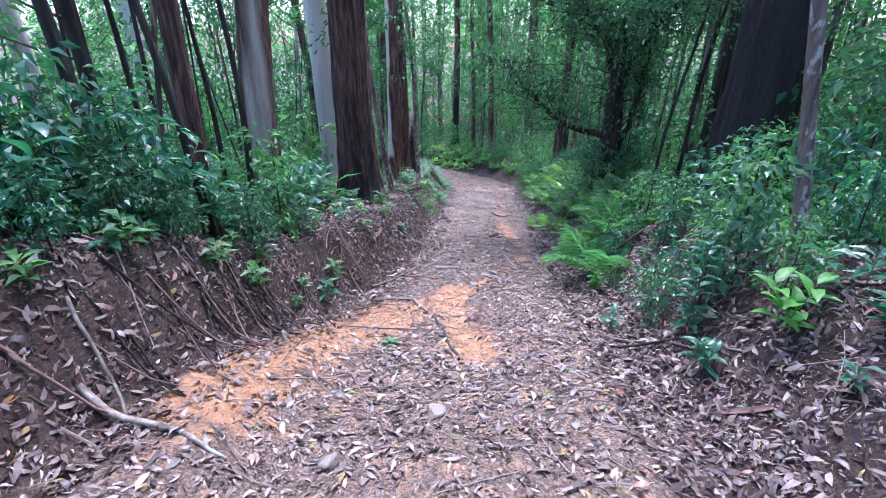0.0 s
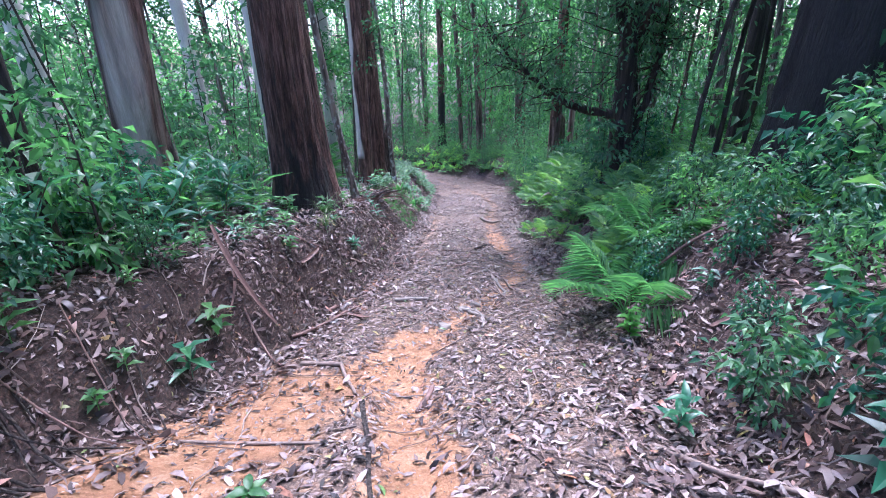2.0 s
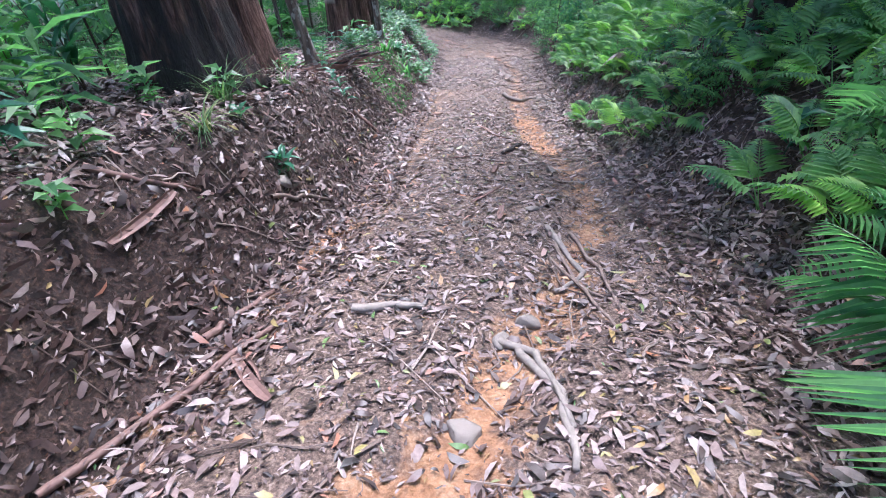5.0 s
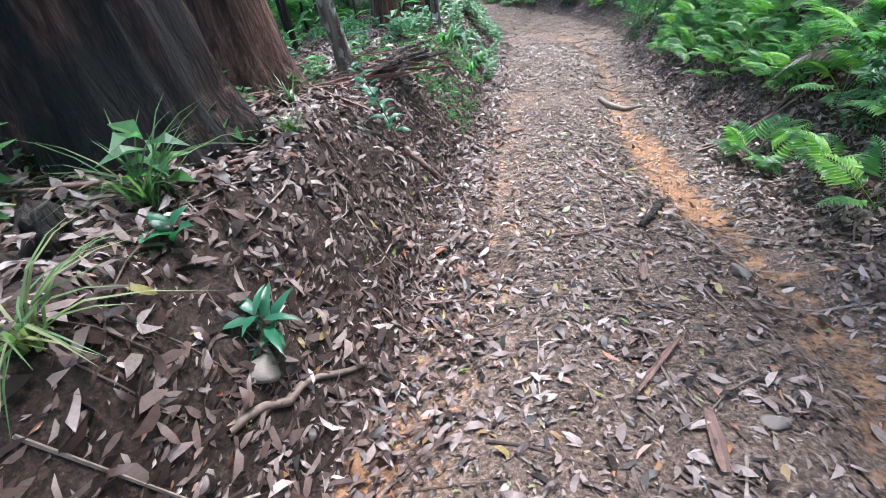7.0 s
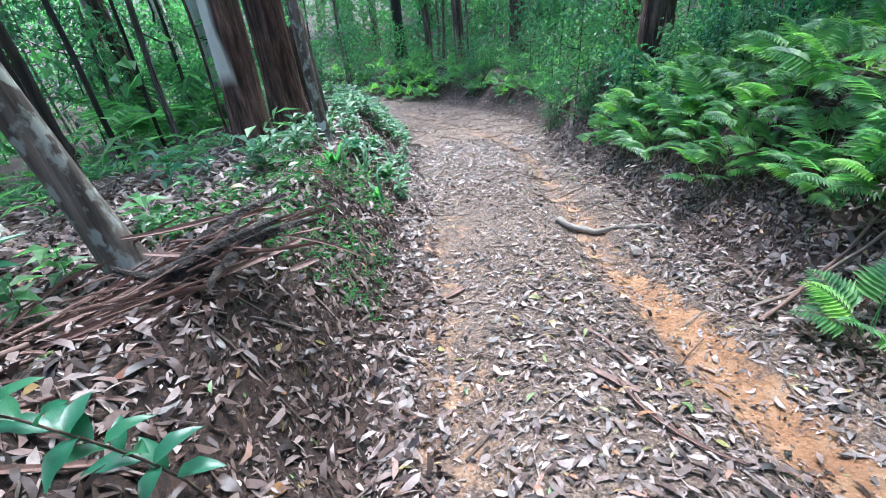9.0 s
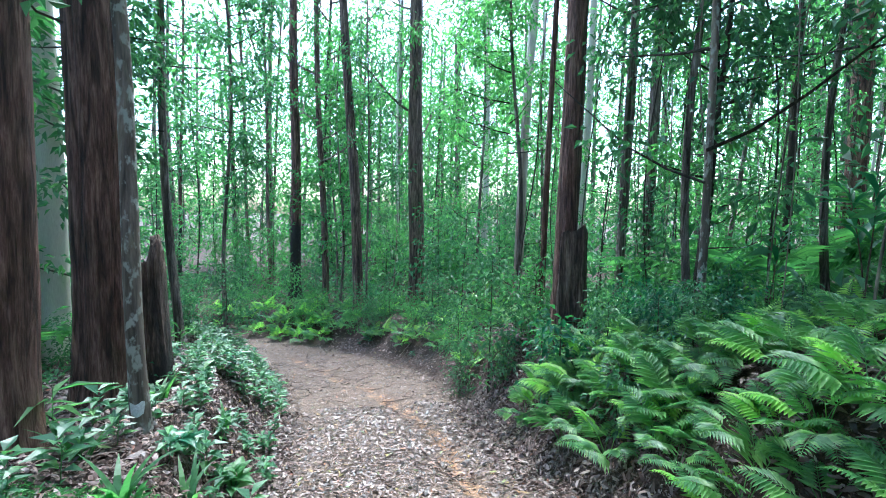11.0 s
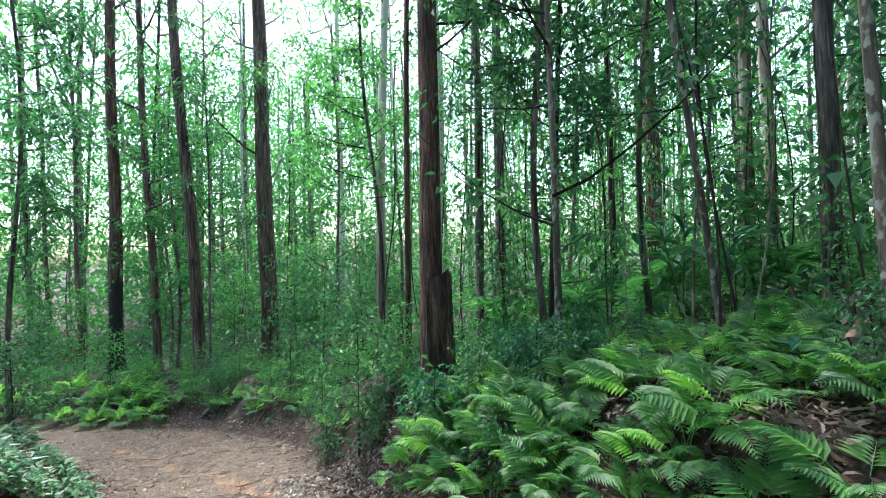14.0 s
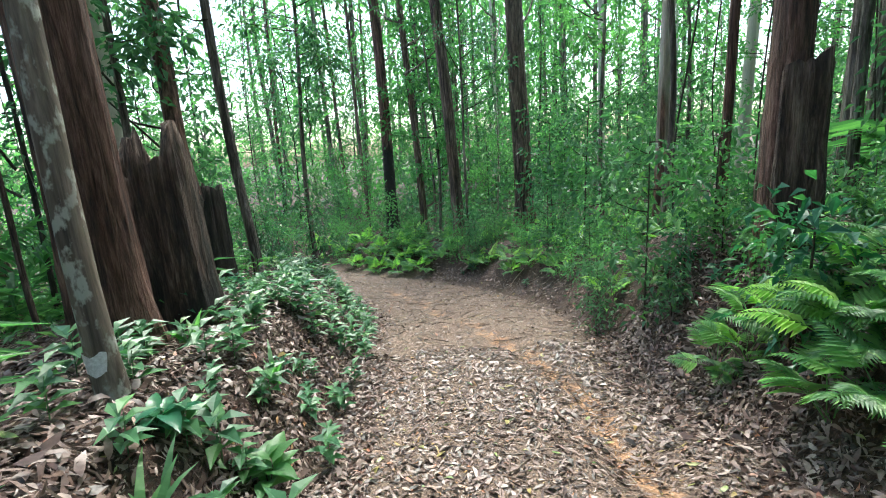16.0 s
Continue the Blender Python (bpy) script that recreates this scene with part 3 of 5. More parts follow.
def crown_meshes(kind, seed):
    """Limbs and foliage of a crown, for a stem along z."""
    q = np.random.default_rng(seed)
    wood, leaves, centres = Geo(), Geo(), []
    if kind == "high":
        levels, reach, per, leaf, spread = np.linspace(11.5, 18.5, 7), (1.0, 2.6), 4, 0.26, 0.55
    elif kind == "tall":
        levels, reach, per, leaf, spread = np.linspace(5.5, 18.0, 16), (0.8, 2.6), 3, 0.2, 0.29
    elif kind == "dense":
        levels, reach, per, leaf, spread = np.linspace(1.8, 7.5, 24), (0.5, 1.7), 4, 0.15, 0.15
    elif kind == "mid":
        levels, reach, per, leaf, spread = np.linspace(1.6, 7.8, 20), (0.4, 1.7), 3, 0.115, 0.15
    elif kind == "low":
        levels, reach, per, leaf, spread = np.linspace(0.4, 3.1, 16), (0.35, 0.95), 3, 0.155, 0.19
    elif kind == "thicket":
        levels, reach, per, leaf, spread = np.linspace(0.12, 0.95, 13), (0.12, 0.36), 3, 0.1, 0.09
    else:
        levels, reach, per, leaf, spread = np.linspace(0.25, 1.5, 14), (0.2, 0.55), 3, 0.095, 0.13
    for z in levels:
        a, ln = q.uniform(0, 6.28), q.uniform(*reach)
        t = np.linspace(0, 1, 5)
        bend = q.uniform(0.5, 1.3) if kind in ("tall", "high") else q.uniform(0.0, 0.8)
        p = np.stack([np.cos(a) * t * ln + q.normal(0, 0.04, 5) * t, np.sin(a) * t * ln + q.normal(0, 0.04, 5) * t, z + bend * ln * t ** 1.5 + q.normal(0, 0.03, 5) * t], 1)
        tube(wood, p, np.linspace(0.02, 0.006, 5) * (ln ** 0.7) * (1.6 if kind in ("tall", "high") else 0.8), 3, cap=False)
        for _ in range(per):
            k = q.uniform(0.45, 1.05)
            centres.append(np.array([np.interp(k, t, p[:, i]) for i in range(3)]) + q.normal(0, spread * 0.7, 3))
    clumps(leaves, centres, {"high": 18, "tall": 34, "dense": 24, "mid": 26, "low": 12, "thicket": 9, "bush": 12}[kind], spread, leaf, q, hang=0.35 if kind not in ("tall", "high") else 0.7, slim=0.48 if kind not in ("tall", "high") else 0.26, simple=kind != "thicket")
    return wood, leaves


CROWNS = {}


def crown(kind, i, material):
    key = (kind, i, material.name)
    if key not in CROWNS:
        wood, leaves = crown_meshes(kind, 100 + i * 7 + len(kind))
        CROWNS[key] = (wood.mesh("branchwork", bark_dark if kind not in ("tall", "high") else bark_grey, True), leaves.mesh("crown", material))
    return CROWNS[key]


def tree(name, label, x, y, r, h, bark, lean=(0, 0), crowns=(), seed=0, group="", sink=0.0, **kw):
    """A tree at x, y: trunk, and crowns given as (kind, variant, material, scale, height shift)."""
    root = new(name)
    root.matrix_basis = pose(x, y, gz(x, y) - sink)
    tagged(root, label, "tree", group)
    me, pts, rad = trunk_mesh(r, h, lean, bark, seed, **kw)
    part("trunk", me, root)
    for kind, i, material, scale, up in crowns:
        limbs, foliage = crown(kind, i, material)
        zc = {"high": 14.0, "tall": 12.0, "dense": 4.5, "mid": 4.5, "low": 1.8, "thicket": 0.5, "bush": 0.8}[kind] * scale + up
        shift = Vector((float(np.interp(zc, pts[:, 2], pts[:, 0])), float(np.interp(zc, pts[:, 2], pts[:, 1])), up))
        m = Matrix.Translation(shift) @ Matrix.Rotation(seed * 1.7 + i, 4, "Z") @ Matrix.Scale(scale, 4)
        tagged(part("branchwork", limbs, root, at=m), kind="stuff")
        part("crown", foliage, root, at=m)
    return root


def tall(i, scale=1.0, up=0.0):
    return [("high", i, leaf_mid, scale, up)]


def leafy(i, scale=1.0, up=0.0):
    return [("tall", i, leaf_mid, scale, up)]


def mid(i, scale=1.0, up=0.0, m=None):
    return [("mid", i, m or leaf_deep, scale, up)]


# trees on the uphill-side bank, left of the track
tree("burnt_gum_tree", "large gum tree with a fire-blackened foot and peeling red bark", -1.57, 8.5, 0.32, 21, bark_burnt, (0.0, 0.0), tall(0), 1, sides=64, rough=0.02, flute=0.17, flare=1.5, rings=64)
tree("gum_tree", "red-brown stringybark gum close beside the burnt tree", -1.6, 9.75, 0.25, 20, bark_red, (-0.03, 0.02), tall(1), 2, sides=26, flute=0.06, rings=36)
tree("gum_tree", "gum tree with a strip of smooth cream bark showing", -1.52, 14.2, 0.19, 21, bark_side, (0.03, 0.0), tall(2), 3, sides=36, flute=0.1, rings=44, flare=1.3)
tree("gum_tree", "thick brown stringybark gum beside a rotten stump", -1.36, 15.6, 0.23, 20, bark_red, (-0.01, 0.0), tall(3), 4, sides=44, flute=0.13, flare=1.4, rings=48)
tree("sapling_tree", "slender mottled grey sapling with a white paint mark", -0.77, 14.45, 0.066, 9, bark_mottled, (-0.1, 0.0), mid(0, 1.0, 1.5), 5, wobble=0.12, sides=14, flare=1.2)
tree("sapling_tree", "slender mottled grey sapling leaning over the bank", -1.2, 10.75, 0.07, 8, bark_mottled, (-0.12, 0.02), mid(1, 1.0, 1.5), 6, wobble=0.06, sides=12)
tree("gum_tree", "pale-barked gum with a dark foot among ginger leaves", -2.75, 6.9, 0.24, 19, bark_half, (0.07, 0.0), tall(0), 7, sides=22, rings=34)
tree("sapling_tree", "thin leaning brown sapling among ginger leaves", -2.4, 7.0, 0.055, 8, bark_brown, (-0.09, 0.0), mid(2, 1.0, 1.0), 8)
tree("gum_tree", "slim brown gum above the bank", -2.4, 4.5, 0.1, 15, bark_red, (0.0, 0.0), tall(1, 0.8), 9)
tree("gum_tree", "white smooth-barked gum leaning over the undergrowth", -4.81, 5.9, 0.12, 18, bark_pale, (-0.06, 0.0), tall(2), 10)
tree("sapling_tree", "thin dark sapling among dense undergrowth", -2.75, 3.75, 0.055, 7, bark_dark, (-0.08, 0.02), mid(3, 0.8, 0.8), 11)
tree("sapling_tree", "thin dark sapling among dense undergrowth", -3.2, 4.4, 0.07, 9, bark_dark, (0.02, 0.0), mid(4), 12)
tree("gum_tree", "tall white gum standing behind the undergrowth", -6.0, 10.1, 0.2, 21, bark_pale, (-0.05, 0.0), leafy(3), 13)
tree("gum_tree", "pale grey gum standing back from the track", -5.3, 14.1, 0.17, 20, bark_pale, (-0.04, 0.0), leafy(0), 14)
tree("gum_tree", "brown gum leaning outwards below the track", -4.9, 19.4, 0.15, 19, bark_brown, (-0.1, 0.0), leafy(1), 15)
tree("gum_tree", "pinkish white gum trunk behind the saplings", -4.54, 20.9, 0.15, 20, bark_pale, (-0.04, 0.0), leafy(2), 16)
tree("gum_tree", "large pale grey smooth gum behind the rotten stump", -3.5, 20.0, 0.28, 22, bark_pale, (0.0, 0.0), tall(3), 17, sides=22)
crooked = tree("gum_tree", "crooked reddish tree with a dark burl", -1.8, 19.1, 0.13, 14, bark_red, (-0.06, 0.0), mid(5, 1.2, 3), 18, wobble=0.16, kink=0.05)
tree("gum_tree", "slim grey tree at the inside of the bend", -1.4, 19.4, 0.075, 12, bark_grey, (-0.03, 0.0), mid(0, 1.1, 2), 19, wobble=0.08)
# trees right of the track
tree("gum_tree", "huge dark charred gum trunk above the ferns", 4.4, 6.75, 0.45, 22, bark_burnt_low, (-0.02, 0.0), tall(1), 21, sides=48, rough=0.025, flute=0.14, rings=48)
tree("sapling_tree", "thin pale sapling standing in leaf litter", 2.69, 3.2, 0.05, 8, bark_mottled, (-0.16, 0.05), mid(1, 0.9, 3.4), 22, wobble=0.05, sides=12)
tree("gum_tree", "dark slim gum behind the spreading tree", 5.77, 10.3, 0.14, 18, bark_dark, (0.0, 0.0), tall(2), 23)
tree("gum_tree", "tall slim gum behind ferns", 4.17, 16.8, 0.05, 16, bark_red, (0.03, 0.0), tall(3, 0.9), 24)
tree("gum_tree", "slim gum with pale bark in the forest", 5.61, 20.3, 0.12, 19, bark_strip, (0.04, 0.0), tall(0), 25)
tree("gum_tree", "slim pale gum in the forest", 8.07, 21.3, 0.12, 20, bark_pale, (0.02, 0.0), leafy(1), 26)
tree("gum_tree", "grey gum behind the burnt stump tree", 5.94, 17.1, 0.085, 17, bark_grey, (0.0, 0.0), tall(2, 0.9), 27)
tree("sapling_tree", "dark slanting sapling among ferns", 5.36, 15.0, 0.045, 9, bark_dark, (0.06, -0.03), mid(2), 28)
tree("gum_tree", "grey slim gum among palms", 7.23, 18.0, 0.12, 18, bark_grey, (0.04, 0.0), leafy(3), 29)
tree("sapling_tree", "dark slender sapling among ferns", 4.3, 13.95, 0.042, 9, bark_mottled, (0.0, 0.0), mid(3), 30)
tree("gum_tree", "straight yellow-brown gum in the forest", 10.2, 14.2, 0.12, 19, bark_strip, (0.0, 0.0), leafy(0), 31)
tree("gum_tree", "straight yellow-brown gum in the forest", 11.6, 14.3, 0.13, 19, bark_strip, (0.01, 0.0), leafy(1), 32)
tree("gum_tree", "grey shaggy tree hung with vines", 6.42, 12.1, 0.095, 15, bark_grey, (0.0, 0.0), mid(4, 1.4, 3), 33, rough=0.06)
tree("sapling_tree", "mottled grey sapling with dead leaves at its foot", 4.0, 11.25, 0.04, 10, bark_mottled, (0.0, 0.0), mid(5, 0.9, 4), 34, wobble=0.06)
tree("gum_tree", "mottled dark tree beside the sapling", 4.6, 11.16, 0.062, 16, bark_mottled, (0.0, 0.0), mid(0, 1.2, 4.5), 35)
tree("gum_tree", "large reddish gum far in the forest", 13.5, 17.9, 0.24, 22, bark_red, (0.0, 0.0), leafy(2), 36)
tree("sapling_tree", "slanting thin stem among large leaves", 5.08, 12.6, 0.04, 6, bark_mottled, (-0.09, 0.08), mid(1, 0.7, 1.0), 37)
tree("sapling_tree", "slender grey sapling in the forest", 5.62, 16.7, 0.06, 10, bark_grey, (0.0, 0.0), mid(2, 1.0, 2), 38)
tree("sapling_tree", "slender dark sapling in the forest", 8.21, 15.8, 0.07, 10, bark_dark, (0.0, 0.0), mid(3, 1.0, 2), 39)
# trees past the bend
tree("gum_tree", "dark-footed gum beyond the bend", 0.75, 28.5, 0.2, 20, bark_burnt_low, (0.0, 0.0), leafy(3), 40)
tree("gum_tree", "slim brown gum beyond the bend", 1.75, 27.2, 0.12, 18, bark_brown, (-0.03, 0.0), leafy(0, 0.9), 41)
tree("gum_tree", "brown gum beyond the bend", 2.6, 25.2, 0.17, 20, bark_brown, (-0.05, 0.0), tall(1), 42)
tree("sapling_tree", "very thin straight sapling by the bend", 2.8, 24.9, 0.04, 10, bark_grey, (0.0, 0.0), mid(4, 1.0, 2), 43)
tree("gum_tree", "thick dark brown gum beyond the bend", 4.6, 25.5, 0.27, 21, bark_brown, (-0.01, 0.0), leafy(2), 44)
tree("gum_tree", "slim pale gum far beyond the bend", 9.0, 29.7, 0.15, 21, bark_pale, (0.0, 0.0), leafy(3), 45)

for i, (x, y, lx, ly, h) in enumerate(((-2.5, 3.9, 0.16, 0.05, 5), (-3.0, 4.9, -0.1, 0, 6), (-2.1, 4.0, -0.05, 0.02, 5), (-3.6, 4.6, 0.1, 0, 6), (-2.9, 5.6, -0.04, 0, 7), (-1.95, 4.6, -0.08, 0.05, 3.2), (-3.9, 3.6, -0.1, 0, 6), (-2.45, 5.1, 0.05, 0, 4), (-4.3, 7.2, -0.06, 0, 8), (-3.7, 8.6, 0.03, 0, 8), (3.6, 9.4, 0.06, 0, 6), (4.3, 8.4, 0.1, 0, 6), (4.9, 7.4, 0.04, 0, 7), (3.5, 7.6, 0.12, 0.03, 5), (5.2, 9.2, -0.02, 0, 8), (4.6, 10.4, 0.05, 0, 8), (-2.9, 13.2, -0.08, 0, 7), (-3.5, 15.2, -0.12, 0, 7), (-2.6, 16.6, -0.06, 0, 7), (-3.9, 17.2, 0.03, 0, 8), (-2.3, 12.4, -0.1, 0, 6))):
    tree("sapling_tree", "thin bare dark stem in the undergrowth", x, y, 0.026 + 0.006 * (i % 3), h, bark_dark if i % 3 else bark_brown, (lx, ly), (), 200 + i, "thin stems in the undergrowth", wobble=0.1, sides=8, rings=14, flare=1.1, kink=0.03)

for i, (x, y, up, s, m) in enumerate(((4.7, 18.8, 2.2, 0.8, leaf_mid), (-0.9, 21.8, 1.6, 0.85, leaf_deep), (5.6, 22.5, 2.0, 0.9, leaf_mid), (2.2, 28.2, 2.0, 1.0, leaf_mid), (3.0, 17.4, 0.6, 1.0, leaf_mid), (4.9, 14.6, 1.6, 0.9, leaf_deep), (-2.5, 18.4, 1.0, 0.95, leaf_deep), (7.0, 14.4, 1.5, 1.0, leaf_deep), (6.3, 10.2, 1.8, 1.0, leaf_deep), (2.2, 26.8, 0.0, 1.0, leaf_mid), (-3.3, 16.4, 1.5, 1.0, leaf_mid))):
    if lateral(x, y)[1][0] + 0.2 < abs(lateral(x, y)[0][0]):
        tree("leafy_tree", "leafy understorey tree with dense clumps of leaves", x, y, 0.05, 9, bark_grey, (0.0, 0.0), [("dense", i, m, s, up)], 230 + i, wobble=0.12, sides=9, rings=16)
tree("gum_tree", "tall pinkish white gum behind the burnt tree", -2.7, 11.4, 0.28, 21, bark_pale, (-0.03, 0.0), tall(1), 46, sides=22, rings=34)


def stump_mesh(r, h, bark, seed, jag=0.35, sides=34, wall=0.3, flare=0.4):
    """A hollow rotten stump: outer wall, ragged rim, inner wall."""
    q = np.random.default_rng(seed)
    ang = np.linspace(0, 2 * np.pi, sides, endpoint=False)
    rim = h * (1 - jag * np.clip(0.5 + 0.35 * np.cos(ang * 2 + q.uniform(0, 6)) + 0.25 * np.cos(ang * 5 + q.uniform(0, 6)) + q.normal(0, 0.09, sides), 0, 1.1))
    flutes = 1 + 0.09 * np.cos(ang * 5 + 1) + 0.06 * np.cos(ang * 9) + q.normal(0, 0.035, sides)
    levels = np.linspace(0, 1, 12)
    rings = []
    for t in levels:
        rr = r * flutes * (1 + flare * np.exp(-t * h / 0.22)) * (1 - 0.16 * t) + q.normal(0, 0.006, sides)
        rings.append(np.stack([rr * np.cos(ang), rr * np.sin(ang), -0.3 + t * (rim + 0.3)], 1))
    for t in np.linspace(1, 0.25, 5):
        rr = r * flutes * (1 - wall) * (1 - 0.1 * t)
        rings.append(np.stack([rr * np.cos(ang), rr * np.sin(ang), t * rim - 0.02], 1))
    n = len(rings)
    i, j = np.arange(n - 1)[:, None], np.arange(sides)[None]
    k = (j + 1) % sides
    f = np.stack([i * sides + j, i * sides + k, (i + 1) * sides + k, (i + 1) * sides + j], -1).reshape(-1, 4).tolist()
    f.append([(n - 1) * sides + q for q in range(sides)])
    return mesh_of("stump", np.concatenate(rings), f, bark, True)


old = tree("gum_tree", "reddish gum growing out of its own tall burnt stump", 3.84, 15.7, 0.15, 21, bark_red, (0.015, 0.0), tall(0) + [("mid", 1, leaf_mid, 1.3, 2.4)], 47, sides=26, rings=40, flare=1.2)
part("burnt_shell", stump_mesh(0.235, 1.6, bark_stump, 4, jag=0.1, flare=0.25), old, "hollow charred old trunk shell", pose(0.1, -0.02, 0))
rotten = new("rotten_stump", stump_mesh(0.36, 1.7, bark_stump, 9, jag=0.3))
rotten.matrix_basis = pose(-1.3, 16.35, gz(-1.3, 16.35), 0, 0, 40)
part("burl", stump_mesh(0.19, 1.5, bark_dark, 21, jag=0.2, flare=0.2, wall=0.4), crooked, "dark swollen shaggy lower trunk", pose(-0.03, -0.02, 0))
tagged(rotten, "tall hollow rotten grey stump with a ragged rim", "stump")
low = new("rotten_stump", stump_mesh(0.11, 0.1, bark_dark, 12, jag=0.8, wall=0.4))
low.matrix_basis = pose(-1.3, 7.6, gz(-1.3, 7.6))
tagged(low, "low dark rotten stump in the bank beside the burnt tree", "stump")
mossy = new("rotten_stump", stump_mesh(0.09, 0.13, bark_dark, 14, jag=0.6))
mossy.matrix_basis = pose(2.4, 3.55, gz(2.4, 3.55))
tagged(mossy, "small dark decayed stump under seedlings", "stump")


def spreading_tree(x, y):
    """The dark multi-stemmed tree whose boughs reach over the track."""
    root = new("spreading_tree")
    root.matrix_basis = pose(x, y, gz(x, y))
    tagged(root, "dark spreading understorey tree with boughs over the track", "tree")
    q = np.random.default_rng(31)
    me, pts, rad = trunk_mesh(0.17, 2.3, (-0.04, 0.0), bark_dark, 3, top=0.7, sides=16, flute=0.12, wobble=0.06)
    part("trunk", me, root)
    ends = [[(-0.05, 0, 1.0), (-0.5, 0.1, 1.05), (-1.0, 0.3, 1.3), (-1.5, 0.6, 1.75), (-2.0, 0.8, 2.3)],
            [(-0.08, 0, 1.9), (-0.3, -0.1, 2.6), (-0.9, -0.2, 3.3), (-1.6, -0.1, 3.9)],
            [(0.05, 0, 0.3), (0.35, 0.1, 1.2), (0.55, 0.1, 2.4), (0.7, 0.0, 4.2)],
            [(0.1, 0.05, 0.1), (0.2, 0.2, 1.5), (0.15, 0.4, 3.0), (-0.1, 0.7, 4.8)],
            [(-0.05, 0, 2.2), (-0.15, 0.4, 3.0), (-0.7, 0.9, 3.7), (-1.3, 1.5, 4.2)],
            [(-0.05, 0, 2.0), (0.3, -0.5, 2.8), (0.6, -1.1, 3.4), (0.8, -1.7, 3.7)]]
    centres = []
    for e in ends:
        g = Geo()
        e = np.array(e)
        t = np.linspace(0, 1, 14)
        p = np.stack([np.interp(t, np.linspace(0, 1, len(e)), e[:, i]) for i in range(3)], 1) + q.normal(0, 0.02, (14, 3))
        tube(g, p, np.linspace(0.075, 0.02, 14), 8, 0.04)
        for k in range(5, 14):
            for _ in range(8):
                tip = p[k] + q.normal(0, 1, 3) * np.array([0.55, 0.55, 0.32]) + np.array([0, 0, 0.15])
                tube(g, [p[k], (p[k] + tip) / 2 + q.normal(0, 0.05, 3), tip], [0.012, 0.008, 0.004], 4)
                centres += [tip, (p[k] + tip) / 2]
        part("bough", g.mesh("bough", bark_dark, True), root)
    g = Geo()
    centres = [c for c in centres if c[2] > 1.3]
    clumps(g, centres, 21, 0.19, 0.09, q, simple=True, slim=0.38)
    part("crown", g.mesh("crown", leaf_deep), root, "dense dark green foliage")


spreading_tree(3.2, 9.0)
mark = Geo()
_a = np.linspace(-1.0, 0.9, 7)
_z = np.linspace(0, 0.1, 4)
_r = 0.069
mark.add([(_r * math.cos(a - 1.2) - 0.07 * z, _r * math.sin(a - 1.2), z + 0.012 * math.sin(a * 5)) for z in _z for a in _a], [[i * 7 + j, i * 7 + j + 1, i * 7 + j + 8, i * 7 + j + 7] for i in range(3) for j in range(6)])
paint = new("paint_mark", mark.mesh("paint_mark", paint_white, True))
paint.matrix_basis = pose(-0.79, 14.45, gz(-0.77, 14.45) + 0.16)
tagged(paint, "white paint mark on a mottled grey sapling", "paint mark")

# ---- plants ----


def leaf_mesh(slim, droop, seed, material, fold=0.22, wave=0.02):
    """One broad leaf along x, 1 long: midrib, folded halves, a pointed tip."""
    q = np.random.default_rng(seed)
    t = np.linspace(0, 1, 7)
    half = slim / 2 * np.sin(np.pi * np.clip(t, 0.015, 0.995) ** 0.8) ** 0.85
    z = 0.12 * np.sin(t * 2.2) - droop * t ** 2
    v = []
    for i in range(7):
        for s in (-1, 0, 1):
            v.append((t[i], s * half[i], z[i] + abs(s) * half[i] * fold * 2 + (q.normal(0, wave) if s else 0)))
    f = []
    for i in range(6):
        for s in (0, 1):
            a = i * 3 + s
            f.append([a, a + 3, a + 4, a + 1])
    return mesh_of("leaf", np.array(v), f, material, True)


LEAVES = {}


def shared_leaf(slim, droop, material, i):
    key = (slim, droop, material.name, i % 3)
    if key not in LEAVES:
        LEAVES[key] = leaf_mesh(slim, droop, 40 + i % 3, material)
    return LEAVES[key]


def seedling(name, label, category, x, y, h, leaf, count, material, slim=0.4, droop=0.25, stems=1, seed=0, lean=0.1, low=0.25, rise=(5, 45)):
    """A leafy plant: thin stems, every leaf its own blade."""
    q = np.random.default_rng(seed)
    root = new(name)
    root.matrix_basis = pose(x, y, gz(x, y))
    tagged(root, label, category)
    for s in range(stems):
        a0 = q.uniform(0, 6.28)
        ln = q.uniform(0.0, lean) * 2 + (0.12 if stems > 1 else 0)
        hh = h * q.uniform(0.75, 1.05)
        t = np.linspace(0, 1, 6)
        p = np.stack([np.cos(a0) * ln * hh * t ** 1.4, np.sin(a0) * ln * hh * t ** 1.4, hh * t - 0.03], 1) + q.normal(0, 0.006, (6, 3)) * t[:, None]
        g = Geo()
        tube(g, p, np.linspace(0.0055, 0.0025, 6) * max(0.7, h * 1.3), 5)
        part("stem", g.mesh("stem", twig_mat, True), root)
        for i in range(count):
            k = low + (1 - low) * (i + q.uniform(0, 0.6)) / count
            c = [np.interp(k, t, p[:, j]) for j in range(3)]
            size = leaf * q.uniform(0.7, 1.15) * (1.0 if k < 0.85 else 0.8)
            part("leaf", shared_leaf(slim, droop, material, i), root, at=pose(*c, 0, -q.uniform(*rise), math.degrees(i * 2.4 + q.normal(0, 0.3))) @ Matrix.Scale(size, 4))
    return root


